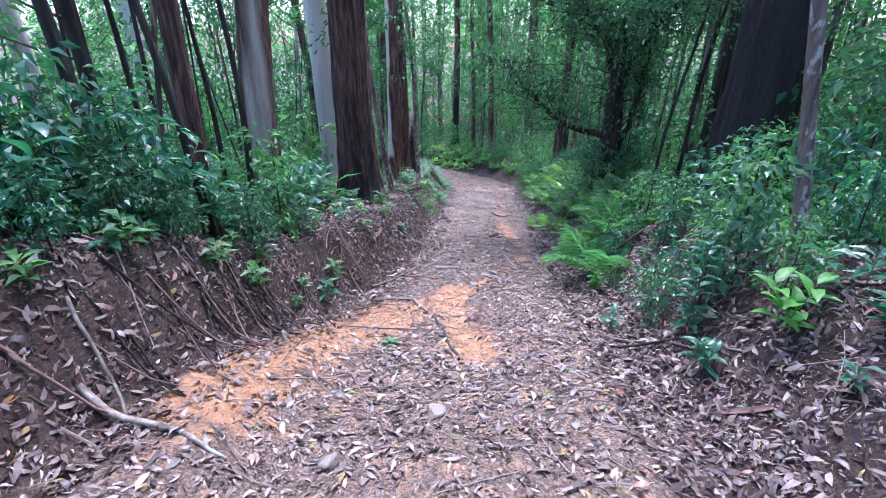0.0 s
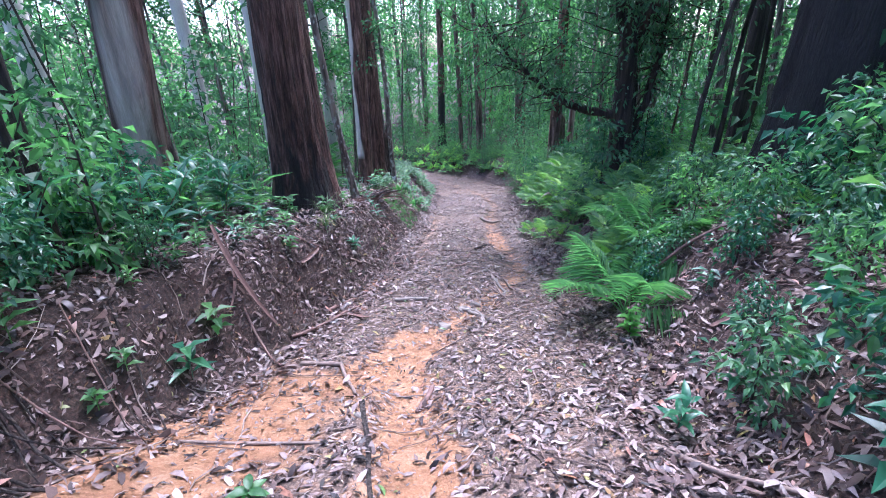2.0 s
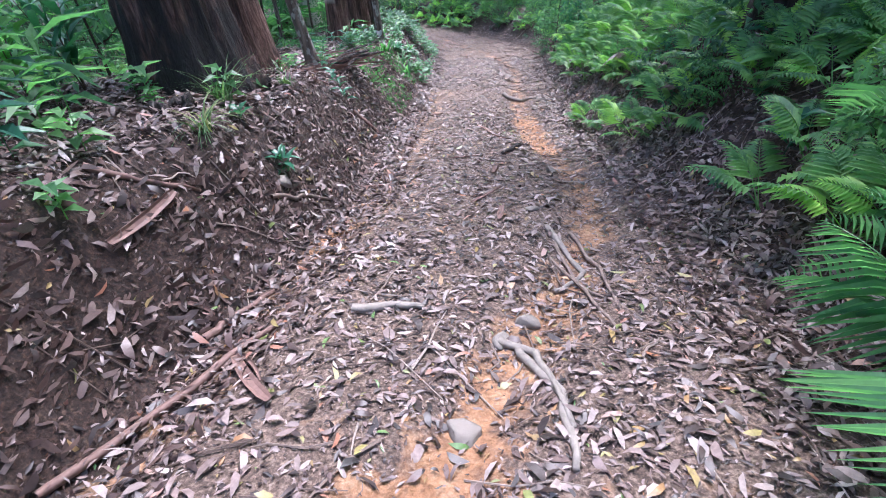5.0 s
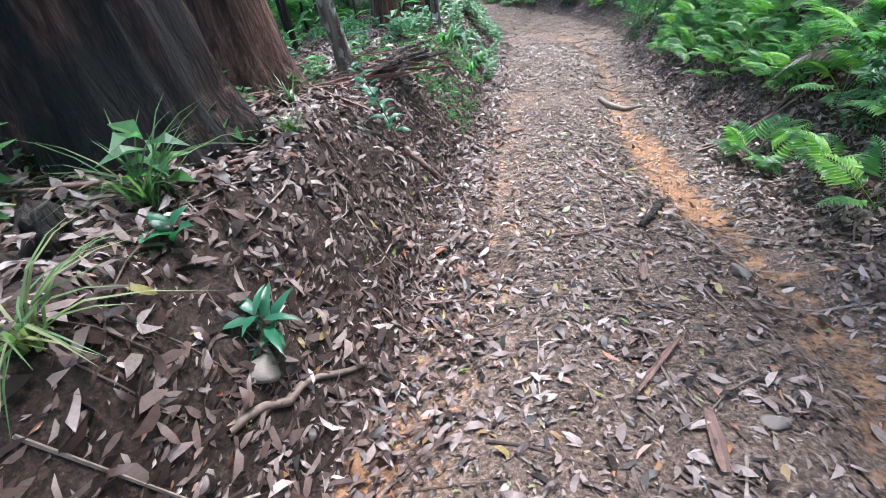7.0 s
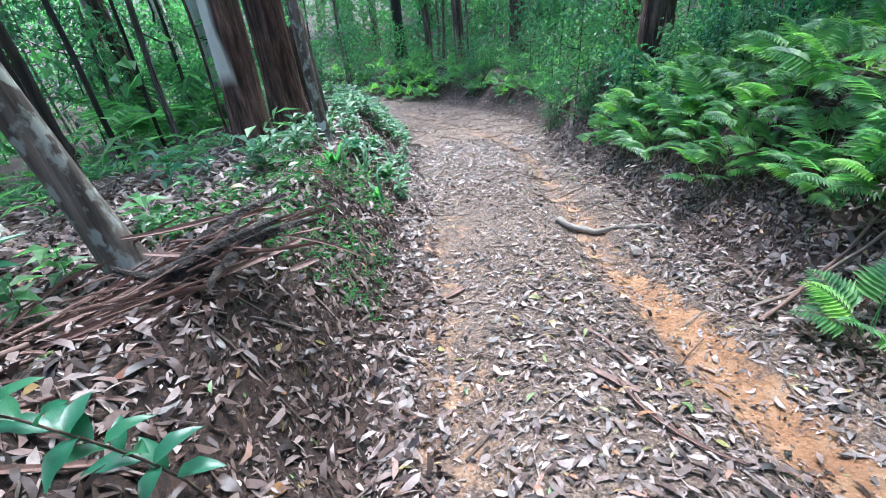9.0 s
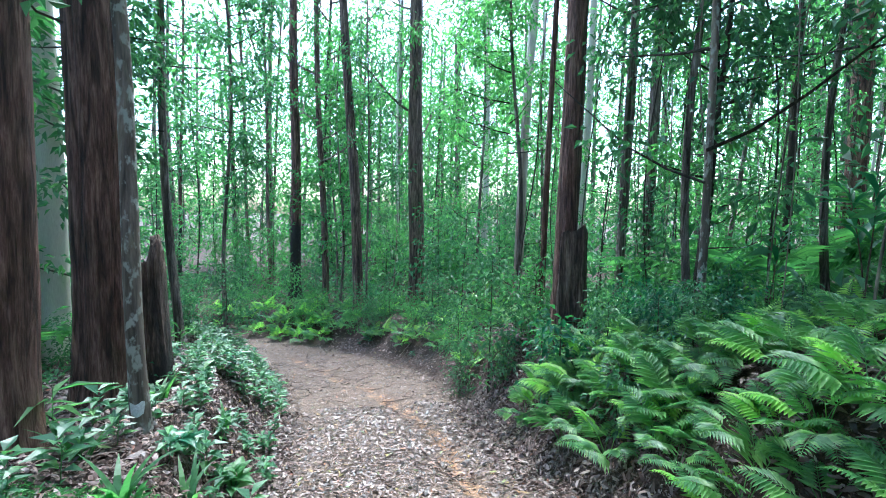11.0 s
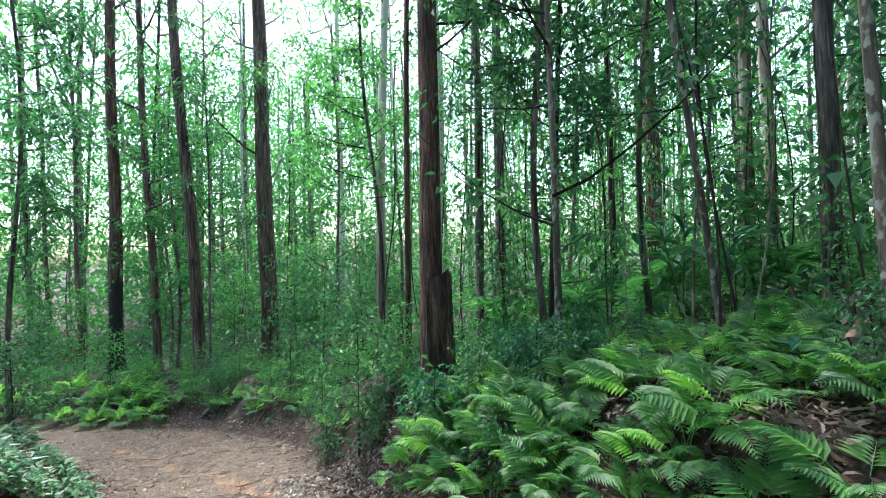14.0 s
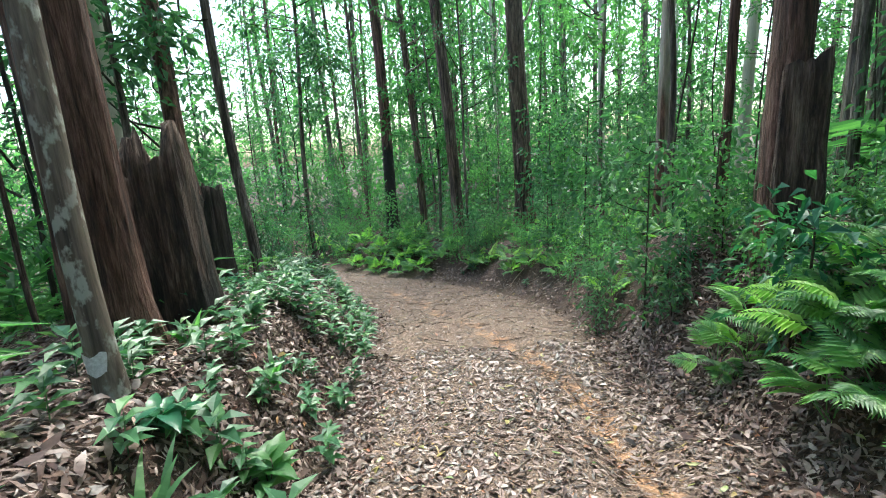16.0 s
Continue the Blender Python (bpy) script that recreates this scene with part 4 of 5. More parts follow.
def frond_mesh(material, seed, length, pairs, pinna, slim, arch, rise, drop=0.25, vee=0.15):
    """A fern or palm frond along x: rachis and paired pinnae."""
    q = np.random.default_rng(seed)
    g = Geo()
    t = np.linspace(0, 1, 12)
    ax = np.stack([length * t * (1 - 0.12 * t), 0.05 * length * np.sin(t * 2 + seed), length * (rise * t - arch * t ** 2)], 1)
    tube(g, ax, np.linspace(0.0045, 0.0012, 12) * length * 1.3, 4)
    k = np.repeat(np.linspace(0.14, 0.985, pairs), 2)
    s = np.tile([-1.0, 1.0], pairs)
    p = np.stack([np.interp(k, t, ax[:, i]) for i in range(3)], 1)
    size = pinna * length * np.minimum(1, 0.45 + (k - 0.14) * 2.2) * (1 - np.clip((k - 0.35) / 0.66, 0, 1) ** 1.5) + 0.008
    d = np.stack([0.35 + 0.5 * k, s, vee - drop * np.ones_like(k) * 0.3], 1) + q.normal(0, 0.06, (len(k), 3))
    up = np.stack([-0.1 * np.ones_like(k), -0.15 * s, np.ones_like(k)], 1)
    leaf_blades(g, p, d, up, size, np.maximum(size * slim, 0.006), fold=0.15, droop=drop, simple=False)
    return g.mesh("frond", material)


def fern_mesh(material, seed, length, arch, rise):
    """A triangular fern frond along x on a bare stalk, with well-parted pinnae."""
    q = np.random.default_rng(seed)
    g = Geo()
    t = np.linspace(0, 1, 10)
    ax = np.stack([length * t * (1 - 0.1 * t), 0.06 * length * np.sin(t * 2.5 + seed), length * (rise * t - arch * t ** 2.2)], 1)
    tube(g, ax, np.linspace(0.0048, 0.0014, 10) * (length * 1.4), 4)
    k = np.repeat(np.linspace(0.32, 0.98, 15), 2)
    s = np.tile([-1.0, 1.0], 15)
    p = np.stack([np.interp(k, t, ax[:, i]) for i in range(3)], 1)
    fall = np.interp(k, t, np.gradient(ax[:, 2], t)) / length
    size = 0.36 * length * (1 - np.clip((k - 0.32) / 0.7, 0, 1) ** 1.15) * q.uniform(0.88, 1.08, len(k)) + 0.012
    d = np.stack([0.3 + 0.55 * k, s, 0.35 * fall + q.normal(0.02, 0.05, len(k))], 1)
    up = np.stack([-0.5 * fall, -0.12 * s, np.ones_like(k)], 1)
    leaf_blades(g, p, d, up, size, np.maximum(size * 0.24, 0.011), fold=0.18, droop=0.22, simple=False)
    return g.mesh("frond", material)


FERN_OLD = [fern_mesh(leaf_fern, i, 0.66, a, r) for i, (a, r) in enumerate(((0.75, 1.15), (0.6, 0.8), (0.95, 1.2)))]
FERN_NEW = [fern_mesh(leaf_fern_new, i + 5, 0.62, a, r) for i, (a, r) in enumerate(((0.5, 1.25), (0.7, 1.1)))]
FERN_DEAD = fern_mesh(dead_red, 9, 0.6, 1.1, 0.7)
PALM = [frond_mesh(leaf_mid, i + 9, 0.9, 26, 0.42, 0.085, a, r, drop=0.35, vee=0.5) for i, (a, r) in enumerate(((0.5, 0.9), (0.8, 1.0), (0.35, 0.55)))]


def fern(x, y, size=1.0, fronds=9, young=2, seed=0, name="fern", label="green fern with arching fronds on the bank", meshes=None, group="ferns along the track"):
    q = np.random.default_rng(seed + int(abs(x) * 97 + abs(y) * 31))
    root = new(name)
    root.matrix_basis = pose(x, y, gz(x, y) + 0.01)
    tagged(root, label, "fern" if meshes is None else "palm", group if meshes is None else "")
    for i in range(fronds):
        me = (FERN_NEW[i % 2] if i < young else FERN_DEAD if i == fronds - 1 and q.random() < 0.3 else FERN_OLD[i % 3]) if meshes is None else meshes[i % len(meshes)]
        part("frond", me, root, "pale young frond" if meshes is None and i < young else "", pose(0, 0, 0, q.normal(0, 12), -q.uniform(-8, 30), i * 137.5 + q.uniform(-20, 20)) @ Matrix.Scale(size * q.uniform(0.75, 1.15), 4))


def grass_tuft(x, y, blades, length, label, material=None, width=0.011, seed=0, flop=0.8):
    q = np.random.default_rng(seed + int(abs(x) * 71 + y * 13))
    g = Geo()
    for _ in range(blades):
        a, ln, f = q.uniform(0, 6.28), length * q.uniform(0.55, 1.1), flop * q.uniform(0.5, 1.2)
        t = np.linspace(0, 1, 5)
        out = ln * t * (0.35 + 0.5 * f * t)
        z = ln * (t * 0.95 - f * 0.75 * t ** 2)
        c = np.stack([np.cos(a) * out, np.sin(a) * out, z], 1) + np.append(q.normal(0, 0.02, 2), 0)
        w = width * (1 - t ** 2 * 0.95)[:, None] * np.array([-np.sin(a), np.cos(a), 0.15])
        v = np.concatenate([c - w, c + w])
        i = np.arange(4)
        g.add(v, np.stack([i, i + 5, i + 6, i + 1], 1))
    ob = new("grass_tuft", g.mesh("grass_tuft", material or leaf_grass))
    ob.matrix_basis = pose(x, y, gz(x, y))
    tagged(ob, label, "grass")


# plants that stand out along the walk
seedling("seedling", "glossy green seedling with long leaves on the bank", "seedling", -0.72, 7.66, 0.24, 0.17, 12, leaf_glossy, 0.24, 0.3, 1, 1)
seedling("seedling", "small bright green seedling beside the track", "seedling", 1.78, 4.8, 0.28, 0.1, 14, leaf_bright, 0.5, 0.2, 2, 2)
seedling("young_tree", "young tree with glossy dark leaves by the track", "sapling", 1.85, 3.0, 0.85, 0.14, 22, leaf_glossy, 0.36, 0.3, 1, 3, 0.15)
seedling("seedling", "bright green broad-leaved seedling in leaf litter", "seedling", 2.02, 2.35, 0.42, 0.2, 9, leaf_bright, 0.42, 0.25, 2, 4)
seedling("seedling", "dark glossy seedling beside fallen bark", "seedling", 1.7, 2.5, 0.28, 0.15, 9, leaf_glossy, 0.42, 0.3, 2, 5)
seedling("seedling", "dark glossy seedling beside fallen bark", "seedling", 2.3, 2.0, 0.22, 0.17, 8, leaf_glossy, 0.42, 0.3, 2, 6)
seedling("young_tree", "young tree with large glossy leaves by the bark heap", "sapling", -0.62, 9.7, 0.75, 0.13, 20, leaf_glossy, 0.4, 0.25, 1, 7, 0.2)
seedling("seedling", "broad-leaved bright green plant at the track's edge", "seedling", -0.14, 14.45, 0.24, 0.2, 10, leaf_mid, 0.45, 0.2, 2, 8)
seedling("seedling", "dark broad-leaved plant in leaf litter", "seedling", -0.5, 14.3, 0.2, 0.2, 8, leaf_glossy, 0.42, 0.3, 2, 9)
seedling("seedling", "low pale green seedling on the clay track", "seedling", -0.45, 3.35, 0.08, 0.11, 7, leaf_mid, 0.5, 0.1, 1, 10, rise=(0, 15))
seedling("seedling", "two-leaved green seedling on the bank's foot", "seedling", -2.0, 2.55, 0.1, 0.17, 4, leaf_glossy, 0.42, 0.2, 1, 11, rise=(0, 20))
seedling("seedling", "small glossy seedling on the bank", "seedling", -0.98, 7.75, 0.12, 0.12, 5, leaf_glossy, 0.45, 0.2, 1, 12)
seedling("seedling", "dark green seedling by the track", "seedling", 1.55, 3.7, 0.3, 0.14, 10, leaf_glossy, 0.3, 0.3, 1, 13)
for i, (x, y) in enumerate(((-2.3, 7.75), (-2.75, 7.9), (-2.1, 8.0), (-2.95, 7.3), (-2.2, 7.2), (-3.4, 8.2), (-3.1, 6.1), (-2.6, 5.6), (-2.0, 6.1), (-2.3, 6.5), (-2.65, 6.2), (-2.0, 6.9), (-2.9, 5.5), (-3.3, 6.8))):
    seedling("ginger_plant", "tall ginger plant with long bright green leaves", "ginger", x, y, 0.75, 0.36, 10, leaf_bright if i % 3 == 0 else leaf_glossy, 0.17, 0.35, 3, 20 + i, 0.2, 0.3, (10, 55))
for i, (x, y) in enumerate(((-2.6, 2.7), (-3.1, 3.3), (-2.5, 3.5), (-3.6, 4.0), (-3.0, 2.4), (-2.2, 4.9), (-2.0, 3.9), (-3.4, 5.0), (-2.35, 2.2), (-2.45, 3.0), (-2.15, 3.4), (-2.7, 1.9), (-2.05, 4.4), (-1.75, 5.1))):
    seedling("broadleaf_plant", "dark glossy broad-leaved plant above the bank", "shrub", x, y, 0.8, 0.24, 10, leaf_glossy, 0.36, 0.3, 3, 40 + i, 0.35)
for i, (x, y) in enumerate(((6.0, 12.9), (6.3, 13.6), (5.7, 13.3), (6.9, 13.2), (6.2, 14.6))):
    seedling("cordyline", "cordyline with long arching dark glossy leaves", "shrub", x, y, 1.5, 0.55, 12, leaf_glossy, 0.15, 0.55, 1, 60 + i, 0.1, 0.55, (5, 60))
fern(1.98, 5.35, 0.95, 12, 0, 1, "young_palm", "young palm with narrow drooping leaflets by the track", PALM)
fern(2.5, 6.2, 0.9, 10, 0, 2, "young_palm", "young palm with narrow drooping leaflets in the undergrowth", PALM)
for x, y, s in ((-4.2, 18.3, 2.2), (7.4, 15.3, 2.0), (8.6, 14.0, 2.2), (6.6, 16.4, 1.8)):
    fern(x, y, s, 11, 0, 3, "palm", "feathery green palm in the forest", PALM)
for x, y, s in ((2.25, 10.3, 1.0), (2.85, 10.5, 1.1), (2.5, 7.2, 1.0), (2.3, 6.5, 1.0), (2.35, 9.6, 0.9), (2.75, 11.4, 1.0), (2.75, 10.9, 1.0), (3.1, 13.1, 1.1), (3.4, 12.4, 1.1), (3.3, 15.0, 0.9), (3.15, 14.3, 1.1), (2.85, 13.5, 1.0), (3.6, 12.9, 1.0), (3.2, 11.9, 1.1), (3.6, 13.9, 1.0), (3.9, 13.2, 1.1), (4.2, 12.4, 1.1), (4.4, 13.6, 1.0), (4.6, 12.9, 1.0), (3.0, 12.2, 0.9), (3.45, 14.6, 1.0), (4.0, 11.7, 1.1), (4.7, 12.0, 1.1), (3.6, 11.2, 1.1), (2.7, 8.1, 1.0), (2.85, 7.6, 1.0), (2.6, 8.7, 1.0), (3.3, 7.9, 1.1), (3.4, 8.9, 1.0), (2.8, 9.2, 1.0), (3.2, 9.7, 1.0), (2.9, 6.9, 1.0)):
    fern(x, y, s * 0.74, 10, 2)
for x, y in ((0.75, 24.4), (0.2, 25.0), (0.9, 25.0), (-0.4, 25.8), (0.4, 25.7), (1.3, 24.0), (-0.9, 26.6), (1.4, 24.8), (-0.2, 26.6), (0.9, 25.6), (-1.5, 27.2)):
    fern(x, y, 0.9, 11, 4, label="yellow-green fern at the outside of the bend")
grass_tuft(-1.13, 7.9, 46, 0.5, "straggling pale green grass tuft at the burnt tree's foot", width=0.0045)
grass_tuft(-0.98, 7.25, 40, 0.4, "flattened grass tuft on the bank", width=0.0045, flop=1.15)
grass_tuft(-0.95, 8.75, 30, 0.2, "short soft grass tuft on the bank", width=0.005)
grass_tuft(-1.15, 9.25, 20, 0.3, "thin grass tuft on the bank", width=0.005)
for x, y in ((-0.3, 15.4), (-0.55, 13.1), (-0.2, 12.9), (-0.9, 15.6), (-1.0, 13.9), (-0.35, 13.8)):
    grass_tuft(x, y, 12, 0.42, "broad-bladed green lily tuft beside the track", leaf_mid, 0.022, flop=0.6)

# ---- fallen wood, bark and stones ----


def stick(name, label, pts, r, material=None, lift=0.0, category="stick"):
    pts = np.array(pts, float)
    t = np.linspace(0, 1, 9)
    x, y = (np.interp(t, np.linspace(0, 1, len(pts)), pts[:, i]) for i in range(2))
    q = np.random.default_rng(int(abs(x[0]) * 100 + y[0] * 10))
    wander = min(r * 0.5, 0.014 * float(np.hypot(x[-1] - x[0], y[-1] - y[0])))
    x, y = x + q.normal(0, wander, 9), y + q.normal(0, wander, 9)
    z = ground(x, y)
    z = np.linspace(z[0], z[-1], 9) * 0.35 + z * 0.65 + r * 0.7 + lift
    g = Geo()
    o = np.array([x[4], y[4], z[4]])
    tube(g, np.stack([x, y, z], 1) - o, r * np.linspace(1.1, 0.65, 9) * (1 + q.normal(0, 0.08, 9)), 8, 0.06)
    ob = new(name, g.mesh(name, material or stick_mat, True))
    ob.matrix_basis = pose(*o)
    tagged(ob, label, category)


def bark_strip_mesh(length, width, curl, seed, material):
    q = np.random.default_rng(seed)
    n, m = 9, 4
    t, a = np.linspace(-0.5, 0.5, n), np.linspace(-1, 1, m)
    v = []
    bend, twist = q.normal(0, 0.12), q.normal(0, 0.5)
    for layer in (0, 1):
        for i in range(n):
            w = width * (1 - 0.45 * abs(t[i] * 2) ** 4) * (1 + q.normal(0, 0.12))
            for j in range(m):
                ang = a[j] * curl
                rad = w / 2 / max(curl, 0.2)
                dy, dz = rad * math.sin(ang), rad * (1 - math.cos(ang)) - layer * 0.004
                c, s = math.cos(twist * t[i]), math.sin(twist * t[i])
                v.append((t[i] * length, dy * c - dz * s + bend * length * (t[i] ** 2 * 4 - 0.5), dy * s + dz * c + 0.01 + 0.05 * length * t[i] ** 2))
    f, k = [], n * m
    for i in range(n - 1):
        for j in range(m - 1):
            b = i * m + j
            f += [[b, b + m, b + m + 1, b + 1], [k + b, k + b + 1, k + b + m + 1, k + b + m]]
    for i in range(n - 1):
        for j in (0, m - 1):
            b = i * m + j
            f.append([b, k + b, k + b + m, b + m])
    for b0 in (0, (n - 1) * m):
        f += [[b0 + j, b0 + j + 1, k + b0 + j + 1, k + b0 + j] for j in range(m - 1)]
    return mesh_of("bark_strip", np.array(v), f, material)


def lay(x, y, turn, lift=0.0):
    """Pose of a flat piece lying on the ground."""
    n = surface_normal(np.array([x]), np.array([y]))[0]
    return Matrix.Translation((x, y, gz(x, y) + lift)) @ Vector((0, 0, 1)).rotation_difference(Vector(n)).to_matrix().to_4x4() @ Matrix.Rotation(radians(turn), 4, "Z")


STRIPS = [bark_strip_mesh(ln, wd, cu, 70 + i, bark_shed) for i, (ln, wd, cu) in enumerate(((0.4, 0.03, 1.2), (0.26, 0.05, 0.8), (0.62, 0.03, 1.6), (0.24, 0.022, 0.9), (0.45, 0.055, 0.9)))]


def bark_piece(i, x, y, turn, label="curled strip of reddish shed bark on the ground"):
    ob = new("bark_strip", STRIPS[i % 5])
    ob.matrix_basis = lay(x, y, turn, 0.008)
    tagged(ob, label, "bark", "shed bark along the track")


stick("fallen_branch", "pale bent dead branch lying on the track", [(0.61, 6.12), (0.73, 6.04), (0.77, 5.86), (0.79, 5.6)], 0.018, pale_wood)
stick("fallen_stick", "forked grey stick on the track", [(1.05, 7.05), (1.09, 6.49), (1.13, 6.12)], 0.011)
stick("fallen_stick", "thin grey stick on the track", [(0.98, 6.9), (1.12, 6.5), (1.28, 6.2)], 0.008)
stick("fallen_stick", "long reddish stick at the foot of the bank", [(-0.95, 5.4), (-0.6, 6.05), (-0.41, 6.39)], 0.016, bark_shed)
stick("fallen_stick", "crooked pale stick at the foot of the bank", [(-0.76, 7.3), (-0.64, 7.56), (-0.5, 7.78)], 0.016)
stick("fallen_stick", "reddish stick lying beside the clay patch", [(-0.78, 6.22), (-0.7, 6.4), (-0.6, 6.64)], 0.02, bark_shed)
stick("fallen_branch", "short bleached branch half hidden in litter", [(-0.1, 6.36), (0.08, 6.38), (0.26, 6.36)], 0.022, pale_wood)
stick("fallen_branch", "bent grey branch lying in the rut", [(1.04, 7.25), (1.15, 6.74), (1.08, 6.62), (0.95, 6.55)], 0.017, pale_wood)
stick("fallen_stick", "long straight grey stick along the rut", [(1.2, 7.2), (1.24, 6.75), (1.2, 6.3)], 0.012)
stick("fallen_stick", "reddish stick lying along the bank", [(-1.2, 6.55), (-1.06, 6.67), (-0.92, 6.86)], 0.016, bark_shed)
stick("fallen_stick", "thin reddish stick among the track's leaves", [(0.98, 10.75), (1.05, 10.5), (1.14, 10.18)], 0.012, bark_shed)
stick("fallen_branch", "broken rotten branch beside the rut", [(1.2, 9.45), (1.12, 9.3), (0.98, 9.1)], 0.03, bark_dark)
stick("fallen_stick", "pale curved twig on the track", [(0.92, 4.26), (0.9, 4.05), (0.78, 3.88)], 0.009, pale_wood)
stick("fallen_stick", "short dark stick beside the clay", [(0.32, 4.36), (0.28, 4.22), (0.22, 4.1)], 0.018, bark_shed)
for i in range(14):
    a, b = rng.normal(0, 0.12, 2), rng.normal(0, 0.14, 2)
    stick("bark_ribbon", "long thin reddish bark ribbon at the gum's foot", [(-1.38 + a[0], 10.15 + a[1]), (-1.38, 9.55 + 0.5 * b[1]), (-1.5 + b[0], 9.05 + b[1])], rng.uniform(0.005, 0.012), bark_shed, 0.02 + 0.012 * (i % 5), category="bark")
for i in range(8):
    a = rng.normal(0, 0.07, 4)
    stick("bark_ribbon", "thin shed bark ribbon at the burnt tree's foot", [(-1.45 + a[0], 7.9 + a[1]), (-1.18, 8.02 + 0.5 * a[2]), (-1.0 + a[2], 8.35 + a[3])], rng.uniform(0.006, 0.012), bark_shed, 0.012 * (i % 4), category="bark")
stick("fallen_branch", "weathered pale branch across the rut", [(1.42, 12.52), (1.67, 12.25), (2.32, 12.14)], 0.03, pale_wood)
stick("fallen_stick", "thin reddish stick at the fern bank", [(1.9, 10.6), (2.31, 10.77), (2.74, 10.86)], 0.012, bark_shed)
stick("fallen_stick", "thin stick at the fern bank", [(1.95, 10.75), (2.4, 10.75), (2.9, 10.7)], 0.01)
stick("fallen_branch", "dark fallen branch lying on the bank", [(-1.35, 8.8), (-0.98, 9.05), (-0.74, 9.55)], 0.03, bark_mottled)
stick("fallen_branch", "rotten brown branch at the foot of the bank", [(-0.6, 9.62), (-0.48, 9.68), (-0.34, 9.74)], 0.028, bark_shed)
stick("fallen_stick", "dark crooked stick on the track", [(-0.1, 4.16), (0.02, 3.58), (0.13, 3.08)], 0.016, bark_dark)
stick("fallen_stick", "thin straight twig on the clay", [(-0.96, 3.74), (-0.42, 3.72), (-0.1, 3.74)], 0.008)
stick("fallen_stick", "long red-brown stick sloping down the bank", [(-1.75, 5.9), (-1.35, 5.38), (-0.83, 4.84)], 0.014, bark_shed)
stick("fallen_stick", "bent pale stick on the clay", [(-0.66, 4.81), (-0.35, 4.69), (-0.16, 4.26)], 0.016)
stick("fallen_stick", "curved pale stick on the track", [(0.67, 6.1), (0.78, 5.76), (0.75, 5.41)], 0.02, pale_wood)
stick("root", "bare grey root crossing the track's edge", [(-1.75, 1.78), (-1.35, 1.7), (-1.0, 1.6)], 0.016, bark_mottled, category="root")
stick("root", "thin bare root at the foot of the bank", [(-1.9, 2.05), (-1.68, 1.9), (-1.5, 1.72)], 0.01, bark_mottled, category="root")
for i in range(30):
    y0 = 1.7 + 2.4 * rng.random()
    x0 = -1.58 + 0.22 * (y0 - 2.0) - 0.1 * rng.random()
    run, fall = rng.uniform(-0.5, 0.9), rng.uniform(0.25, 0.8)
    stick("root", "thin dark root hanging down the steep cut bank", [(x0 - fall, y0 + run), (x0 - fall * 0.45, y0 + run * 0.6), (x0 + 0.12, y0)], rng.uniform(0.004, 0.01), (bark_dark, bark_dark, bark_shed)[i % 3], 0.02 * (i % 3), category="root")
stick("fallen_branch", "dark rotten branch lying along the bank's lip", [(-2.25, 4.25), (-1.9, 4.65), (-1.55, 5.2)], 0.03, bark_dark)
stick("fallen_stick", "grey stick lying along the bank's lip", [(-1.9, 5.6), (-1.6, 5.9), (-1.3, 6.5)], 0.018, bark_mottled)
stick("fallen_stick", "long dead branch along the foot of the fern bank", [(1.35, 3.3), (1.75, 2.9), (2.3, 2.4)], 0.012, bark_dark)
stick("fallen_branch", "mossy fallen log among ferns", [(2.1, 3.9), (2.6, 3.75), (3.3, 3.9)], 0.05, bark_dark)
stick("fallen_stick", "reddish dead stick lying over the ferns", [(1.95, 5.9), (2.3, 5.5), (3.0, 5.3)], 0.014, bark_shed, 0.15)
stick("fallen_stick", "long thin dead stick on the bank", [(1.4, 3.6), (1.75, 3.0), (1.9, 2.4)], 0.012)
for i, (x, y, a) in enumerate(((0.7, 7.85, 50), (0.77, 7.5, 80), (-0.6, 6.05, -35), (-0.85, 6.3, 20), (-0.45, 5.9, -50), (0.6, 9.0, 20), (0.9, 10.3, -50), (1.0, 10.0, 110), (2.4, 2.2, 10), (2.6, 2.6, -20), (2.1, 1.9, 25), (1.7, 2.0, -40), (-1.3, 5.3, -50), (-1.45, 6.2, 70), (0.3, 11.5, 40), (-0.3, 8.3, 10), (0.85, 8.6, 75), (2.9, 3.0, 40), (-1.5, 6.8, 10), (-1.0, 6.5, 80), (-1.7, 6.5, -20), (2.2, 4.4, -30))):
    bark_piece(i, x, y, a)


hung = new("bark_strip", bark_strip_mesh(0.95, 0.06, 0.9, 77, bark_shed))
hung.matrix_basis = Matrix.Translation((-1.2, 5.28, -0.74)) @ Vector((0.35, -0.05, -0.8)).to_track_quat("X", "Z").to_matrix().to_4x4()
tagged(hung, "long reddish bark strip leaning down the cut bank", "bark", "shed bark along the track")


